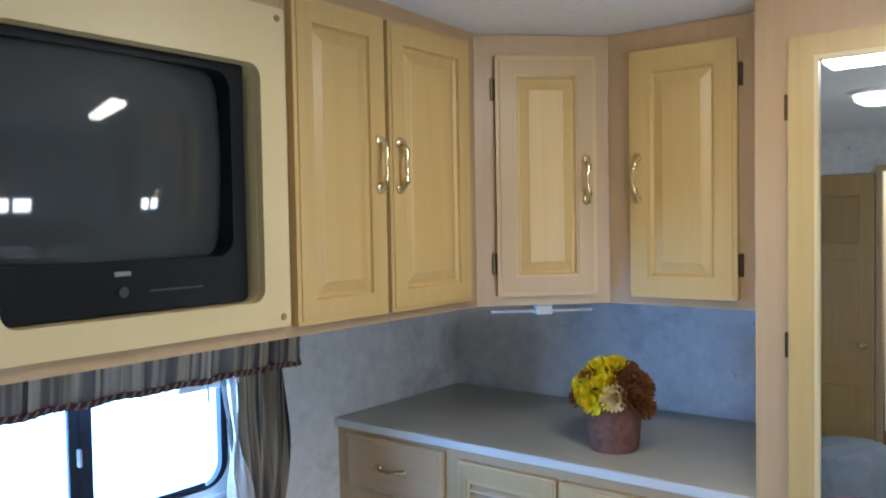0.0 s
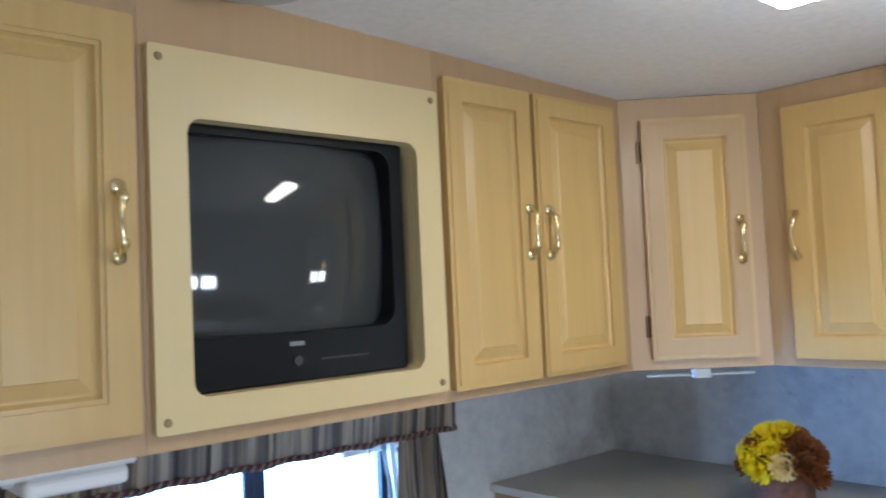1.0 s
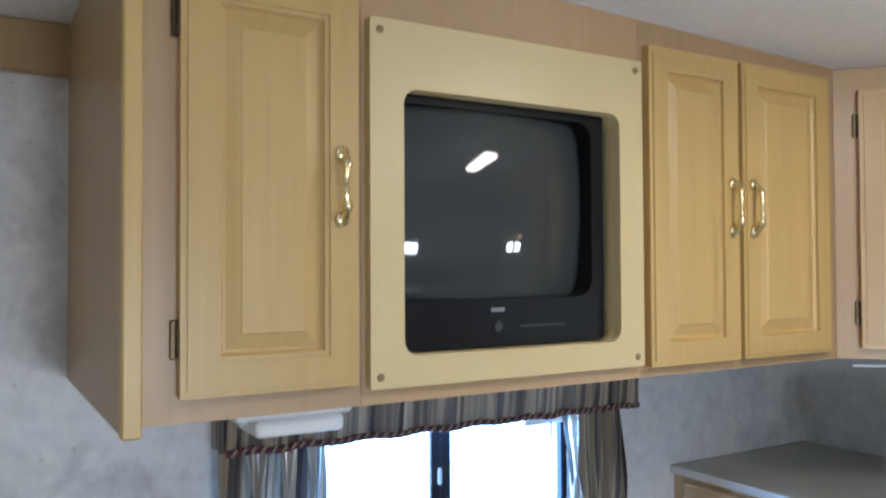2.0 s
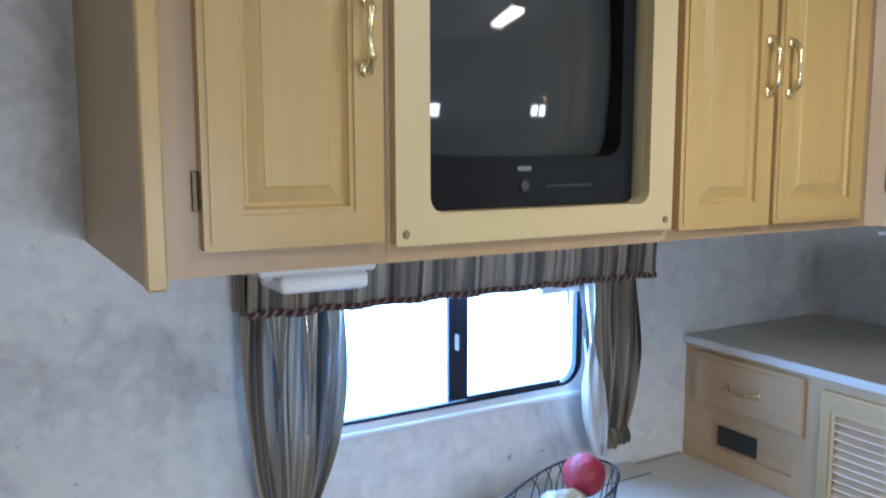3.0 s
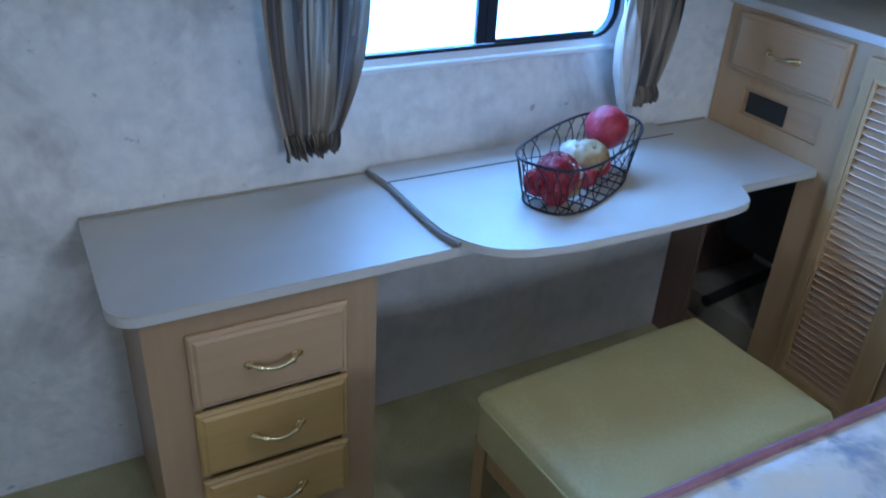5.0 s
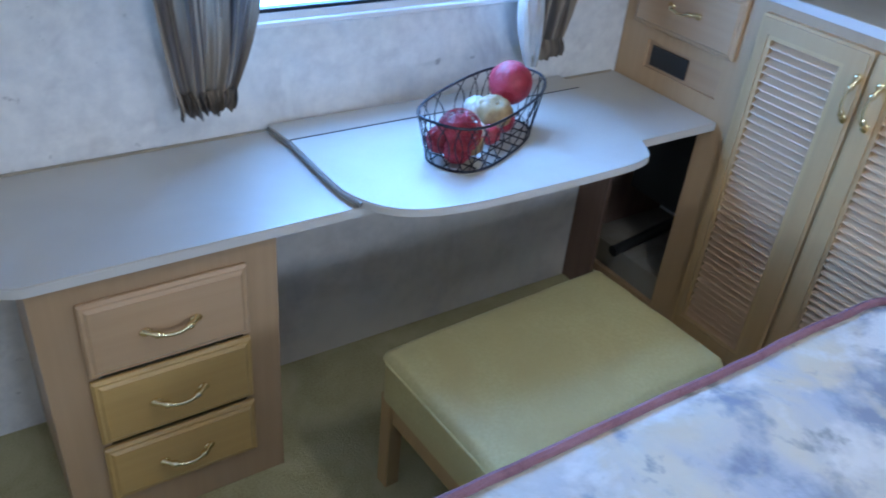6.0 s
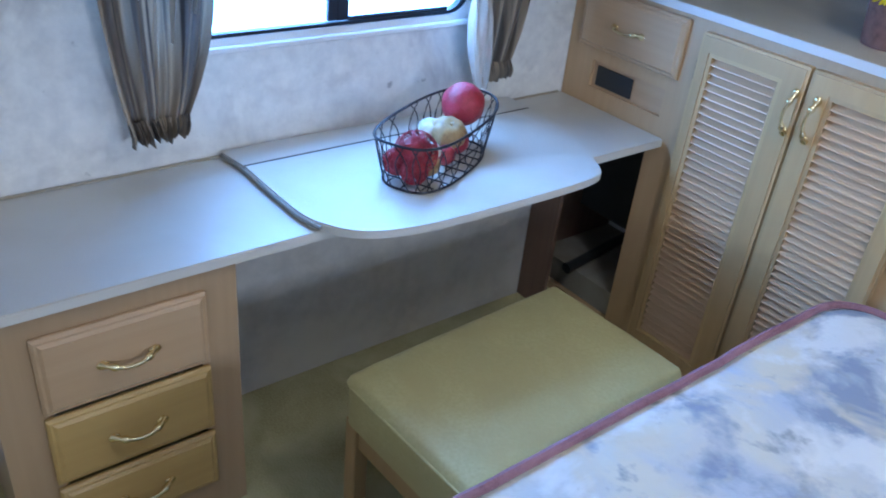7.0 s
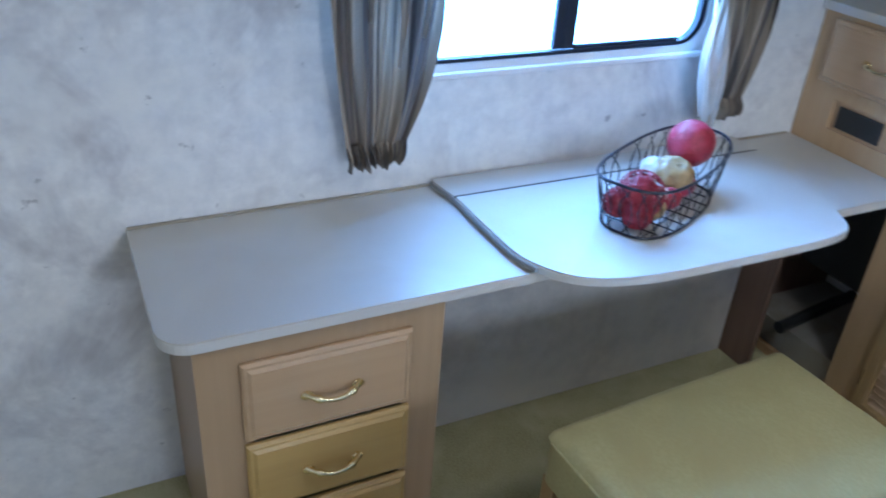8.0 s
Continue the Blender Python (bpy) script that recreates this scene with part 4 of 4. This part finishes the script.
            part("lining_fold", grid_sheet(40, 40, lining), M_LINING, c, "silver-grey shiny lining turned outward, partly shaped as light streaks", smooth=True)

    panel(2.130, 2.392, 2.168, 2.300, 0.856, 0.3, 3.0, [(0.18, 0.40, 0.52, 0.93, 0.03, 1.0, 0.084), (0.46, 0.66, 0.36, 0.93, 0.03, 1.0, 0.092), (0.70, 0.84, 0.46, 0.93, 0.03, 1.0, 0.090)])
    panel(3.122, 3.352, 3.166, 3.300, 0.866, 1.1, 3.0, [(-0.03, 0.14, 0.34, 0.93, 0.10, 0.9, 0.080), (-0.24, 0.36, -0.05, 0.56, 0.55, 0.04, 0.086)])


curtains()


# ---- basket of balls ----
def basket():
    cx, cy, zb = 0.320, 2.847, DZ + 0.0215
    b = thing("wire_basket", pose(cx, cy, zb, 0, 0, 116), "oval black wire basket holding balls, on the vanity flap", "basket")

    def oval(hl, hw, z, n=84, dip=0.0):
        pts = []
        for i in range(n):
            a = 2 * math.pi * i / n
            c, s = math.cos(a), math.sin(a)
            x = hl * math.copysign(abs(c) ** 0.72, c)
            y = hw * math.copysign(abs(s) ** 0.72, s)
            pts.append(Vector((x, y, z + dip * (abs(c) ** 3))))
        return pts

    rim, base = oval(0.232, 0.104, 0.126, dip=0.010), oval(0.186, 0.092, 0.004)
    part("rim", sweep(rim, 0.0036, 8, True), M_WIRE, b, smooth=True)
    part("base_ring", sweep(base, 0.0032, 8, True), M_WIRE, b, smooth=True)
    n = len(rim)
    for i in range(0, n, 2):
        # each wire loops from the rim down, crossing its neighbour
        pts = []
        for j in range(9):
            t = j / 8
            k = i + 2.2 * math.sin(math.pi * t) * (1 if (i // 2) % 2 else -1)
            p = int(math.floor(k))
            fr = k - p
            r0 = rim[p % n].lerp(rim[(p + 1) % n], fr)
            b0 = base[p % n].lerp(base[(p + 1) % n], fr)
            pts.append(r0.lerp(b0, t))
        part("wire", sweep(pts, 0.0016, 5), M_WIRE, b)
    for x in (-0.135, -0.09, -0.045, 0.0, 0.045, 0.09, 0.135):
        half = 0.092 * (1 - (abs(x) / 0.173) ** 2.4) ** 0.42
        part("wire", sweep([(x, -half, 0.004), (x, half, 0.004)], 0.0019, 5), M_WIRE, b)
    for y in (-0.045, 0.0, 0.045):
        half = 0.173 * (1 - (abs(y) / 0.092) ** 2.4) ** 0.42
        part("wire", sweep([(-half, y, 0.003), (half, y, 0.003)], 0.0019, 5), M_WIRE, b)


def ball_mesh(name, r, material, lumps=0.03):
    bm = bmesh.new()
    bmesh.ops.create_icosphere(bm, subdivisions=4, radius=r)
    for v in bm.verts:
        v.co *= 1 + lumps * noise.noise(v.co * (2.2 / r))
    return mesh_of(name, bm, material, True)


def rattan_ball(x, y, z, r, seed):
    t = thing("rattan_ball", pose(x, y, z), "dark red open rattan ball in the wire basket", "ball", "decorative balls")
    rng = random.Random(seed)
    part("core", ball_mesh("core", r * 0.78, M_RED, 0.10), None, t)
    for k in range(24):
        m = Euler((rng.uniform(0, 6.28), rng.uniform(0, 6.28), rng.uniform(0, 6.28))).to_matrix()
        rr, off = r * rng.uniform(0.93, 1.02), r * rng.uniform(-0.35, 0.35)
        q = math.sqrt(max(rr * rr - off * off, 1e-6))
        loop = [m @ Vector((q * math.cos(2 * math.pi * i / 36), q * math.sin(2 * math.pi * i / 36), off + 0.04 * r * math.sin(6 * math.pi * i / 36))) for i in range(36)]
        part("strand", sweep(loop, 0.0016, 5, True), M_RED, t)


def ribbed_gourd(x, y, z, r, material, seed, label):
    t = thing("gourd", pose(x, y, z, 18, 12, 40 * seed), label, "gourd", "decorative balls")

    def skin(a, b):
        th, ph = 2 * math.pi * a, math.pi * (b - 0.5)
        rib = 1 + 0.075 * abs(math.sin(4.5 * th))
        q = r * rib * math.cos(ph)
        return (q * math.cos(th), q * math.sin(th), 0.78 * r * math.sin(ph) * (1 - 0.25 * math.exp(-(math.cos(ph) / 0.3) ** 2)))

    part("skin", grid_sheet(72, 20, skin), material, t, smooth=True)
    part("stem", sweep([(0, 0, 0.55 * r), (0.002, 0, 0.72 * r), (0.006, 0.001, 0.85 * r)], [0.005, 0.004, 0.003], 7), M_SIDE, t, smooth=True)


def basket_fill():
    low = DZ + 0.03
    solid("ball", ball_mesh("ball", 0.058, M_PINKRED, 0.035), None, "crimson textured ball on top of the basket's contents", "ball", pose(0.240, 2.988, 0.876), "decorative balls")
    solid("ball", ball_mesh("ball", 0.033, M_PINKRED, 0.03), None, "crimson ball low in the wire basket", "ball", pose(0.300, 2.928, low + 0.033), "decorative balls")
    solid("ball", ball_mesh("ball", 0.034, M_PINKRED, 0.03), None, "crimson ball under the larger one in the basket", "ball", pose(0.232, 2.965, low + 0.034), "decorative balls")
    rattan_ball(0.366, 2.746, 0.834, 0.054, 3)
    rattan_ball(0.398, 2.722, low + 0.033, 0.033, 5)
    rattan_ball(0.345, 2.706, low + 0.040, 0.034, 8)
    ribbed_gourd(0.290, 2.906, 0.828, 0.047, M_TAN, 1, "tan and white ribbed gourd in the wire basket")
    ribbed_gourd(0.255, 2.882, 0.822, 0.040, M_CREAM, 2, "cream ribbed gourd in the wire basket")
    solid("ball", ball_mesh("ball", 0.022, M_CREAM, 0.12), None, "small cream textured ball in the wire basket", "ball", pose(0.356, 2.806, 0.822), "decorative balls")
    solid("ball", ball_mesh("ball", 0.028, M_TAN, 0.12), None, "small tan textured ball in the wire basket", "ball", pose(0.378, 2.782, low + 0.028), "decorative balls")
    solid("ball", ball_mesh("ball", 0.026, M_RED, 0.10), None, "small dark red ball in the wire basket", "ball", pose(0.345, 2.858, low + 0.026), "decorative balls")


basket()
basket_fill()


# ---- pot of flowers ----
def flower_pot():
    p = thing("flower_pot", pose(0.910, 3.792, 1.1435), "bark-covered pot of yellow and rust silk chrysanthemums on the hutch", "flower pot")
    prof = [(0.0, 0.0), (0.066, 0.0), (0.070, 0.01), (0.080, 0.125), (0.083, 0.142), (0.078, 0.143), (0.074, 0.12), (0.0, 0.118)]
    bm = lathe(prof, 40)
    for v in bm.verts:
        k = 1 + 0.025 * noise.noise(v.co * 40) if math.hypot(v.co.x, v.co.y) > 0.05 else 1
        v.co.x *= k
        v.co.y *= k
    part("pot", bm, M_BARK, p, smooth=True)
    rng = random.Random(11)

    def bloom_mesh(r, material, layers=4):
        bm = bmesh.new()
        for lay in range(layers):
            n = 21 - 3 * lay
            tilt = radians(6 + 22 * lay)
            ln = r * (1 - 0.14 * lay)
            for k in range(n):
                a = 2 * math.pi * (k + 0.5 * (lay % 2)) / n + rng.uniform(-0.1, 0.1)
                wd = r * 0.115
                d, s = Vector((math.cos(a), math.sin(a), 0)), Vector((-math.sin(a), math.cos(a), 0))
                up = Vector((0, 0, 1))
                rows = []
                for t, wk in ((0.08, 0.4), (0.5, 1.0), (0.85, 0.9), (1.0, 0.35)):
                    tl = tilt + 0.5 * (t - 0.3)
                    q = d * (ln * t * math.cos(tl)) + up * (ln * t * math.sin(tl) + 0.004 * lay)
                    rows.append((bm.verts.new(q - s * wd * wk), bm.verts.new(q - up * 0.12 * wd), bm.verts.new(q + s * wd * wk)))
                for r0, r1 in zip(rows, rows[1:]):
                    bm.faces.new((r0[0], r0[1], r1[1], r1[0]))
                    bm.faces.new((r0[1], r0[2], r1[2], r1[1]))
        return mesh_of("bloom", bm, material)

    blooms = {"y": bloom_mesh(0.050, M_YELLOW), "r": bloom_mesh(0.038, M_RUST), "c": bloom_mesh(0.042, M_PALE)}
    # kind, place over the pot, seen from the room
    spots = [("y", -0.045, -0.02, 0.205), ("y", -0.015, -0.035, 0.235), ("y", 0.015, -0.02, 0.240), ("y", -0.07, -0.01, 0.175), ("y", -0.035, -0.065, 0.175),
             ("y", -0.01, -0.075, 0.155), ("y", 0.005, -0.06, 0.195), ("c", 0.035, -0.075, 0.165), ("r", -0.035, -0.055, 0.215), ("r", -0.07, -0.04, 0.145),
             ("r", 0.06, -0.03, 0.225), ("r", 0.085, -0.02, 0.195), ("r", 0.085, -0.05, 0.16), ("r", 0.075, -0.055, 0.175), ("r", 0.04, 0.0, 0.235),
             ("y", -0.02, 0.03, 0.22), ("r", 0.05, 0.04, 0.20), ("y", -0.06, 0.03, 0.19), ("r", 0.095, -0.04, 0.14)]
    spots += [("r", 0.045, -0.045, 0.205), ("r", 0.03, -0.03, 0.215), ("y", -0.03, -0.05, 0.2), ("r", 0.06, -0.06, 0.17)]
    for k, x, y, z in spots:
        x, z = x * 1.12, 0.118 + (z - 0.118) * 0.84
        out = Vector((x * 1.2, y * 1.4 - 0.015, (z - 0.12) * 0.7)).normalized()
        m = Matrix.Translation((x, y, z)) @ out.to_track_quat("Z", "X").to_matrix().to_4x4() @ Matrix.Rotation(rng.uniform(0, 6), 4, "Z")
        part("bloom", blooms[k], None, p, {"y": "bright yellow bloom", "r": "rust brown bloom", "c": "cream bloom"}[k], at=m)
        part("stem", sweep([(x * 0.3, y * 0.3, 0.119), (x * 0.7, y * 0.7, 0.119 + (z - 0.119) * 0.5), (x, y, z)], 0.002, 5), M_LEAF, p)
    bm = bmesh.new()
    for k in range(44):
        a, r0 = rng.uniform(0, 6.28), rng.uniform(0.03, 0.095)
        c = Vector((r0 * math.cos(a), r0 * math.sin(a), rng.uniform(0.13, 0.19)))
        d = Vector((math.cos(a), math.sin(a), rng.uniform(-0.5, 0.6))).normalized() * 0.028
        s = Vector((-math.sin(a), math.cos(a), rng.uniform(-0.3, 0.3))) * 0.011
        vs = [bm.verts.new(c), bm.verts.new(c + d * 0.5 + s), bm.verts.new(c + d), bm.verts.new(c + d * 0.5 - s)]
        bm.faces.new(vs)
    part("leaves", bm, M_LEAF, p, "dull green leaves")


flower_pot()


# ---- ceiling fittings ----
def ceiling_fittings():
    lamp = thing("ceiling_lamp", pose(1.580, 2.905, ceil_z(2.98)), "rectangular ceiling lamp with a lit white diffuser", "lamp", "ceiling lamps")
    part("frame", plate(rounded(-0.24, 0.24, -0.072, 0.072, 0.01, 3), [rounded(-0.226, 0.226, -0.058, 0.058)], -0.045, -0.001, True), M_WHITE, lamp)
    part("diffuser", box(-0.2255, 0.2255, -0.0575, 0.0575, -0.072, -0.03, 0.014, 3), M_DIFFUSER, lamp, "glowing white diffuser")
    dome = thing("ceiling_lamp", pose(1.28, 1.60, ceil_z(1.60)), "round ceiling lamp with a lit white dome", "lamp", "ceiling lamps")
    part("base", lathe([(0.0, -0.001), (0.115, -0.001), (0.115, -0.014), (0.10, -0.018), (0.0, -0.018)], 32), M_WHITE, dome, smooth=True)
    part("dome", lathe([(0.0, -0.0185), (0.098, -0.0185), (0.090, -0.040), (0.06, -0.056), (0.02, -0.062), (0.0, -0.0625)][1:], 32), M_DOME, dome, "glowing dome", smooth=True)
    vent = thing("ceiling_vent", pose(0.825, 2.325, ceil_z(2.39)), "round grey ceiling vent in a white ring", "vent")
    part("ring", lathe([(0.072, -0.001), (0.102, -0.001), (0.099, -0.012), (0.088, -0.017), (0.072, -0.014)], 40), M_WHITE, vent, smooth=True)
    part("dish", lathe([(0.004, -0.030), (0.060, -0.031), (0.080, -0.026), (0.080, -0.018), (0.004, -0.018)], 40), M_GREY, vent, "grey round dish", smooth=True)


ceiling_fittings()


# ---- the end behind the camera, seen in the mirror ----
def rear_end():
    d = thing("door_1", pose(0.36, -0.076, 0), "brown six-panel wooden door standing beside the doorway", "door", kind="structure")
    part("leaf", box(0.0, 0.63, -0.002, 0.036, 0.012, 2.03, 0.003), M_DARKDOOR, d)
    for x0, x1 in ((0.08, 0.29), (0.34, 0.55)):
        for z0, z1 in ((0.15, 0.72), (0.82, 1.50), (1.60, 1.90)):
            part("door_panel", box(x0, x1, 0.034, 0.042, z0, z1, 0.006), M_DARKDOOR, d)
    knob = lathe([(0.004, 0.0), (0.012, 0.0), (0.010, 0.03), (0.024, 0.045), (0.022, 0.065), (0.004, 0.07)], 18)
    part("door_handle", knob, M_BRASS, d, "brass knob", smooth=True, at=Matrix.Translation((0.585, 0.036, 0.98)) @ Matrix.Rotation(radians(-90), 4, "X"))
    part("frame", plate(rounded(0.64, 1.37, 0.001, 2.08), [rounded(0.67, 1.335, 0.002, 2.045)], -0.03, 0.02), M_FRAME, d)
    pf = thing("ottoman", pose(0.95, 0.42, 0), "round grey upholstered ottoman near the door", "ottoman")
    part("seat", lathe([(0.004, 0.10), (0.25, 0.10), (0.27, 0.16), (0.275, 0.34), (0.25, 0.43), (0.18, 0.47), (0.004, 0.485)], 36), M_POUF, pf, smooth=True)
    part("base", lathe([(0.004, 0.0), (0.23, 0.0), (0.23, 0.0995), (0.004, 0.0995)], 36), M_DARKWOOD, pf)


M_DARKDOOR = wood("brown_door", (0.46, 0.30, 0.12), (0.37, 0.235, 0.09))
rear_end()
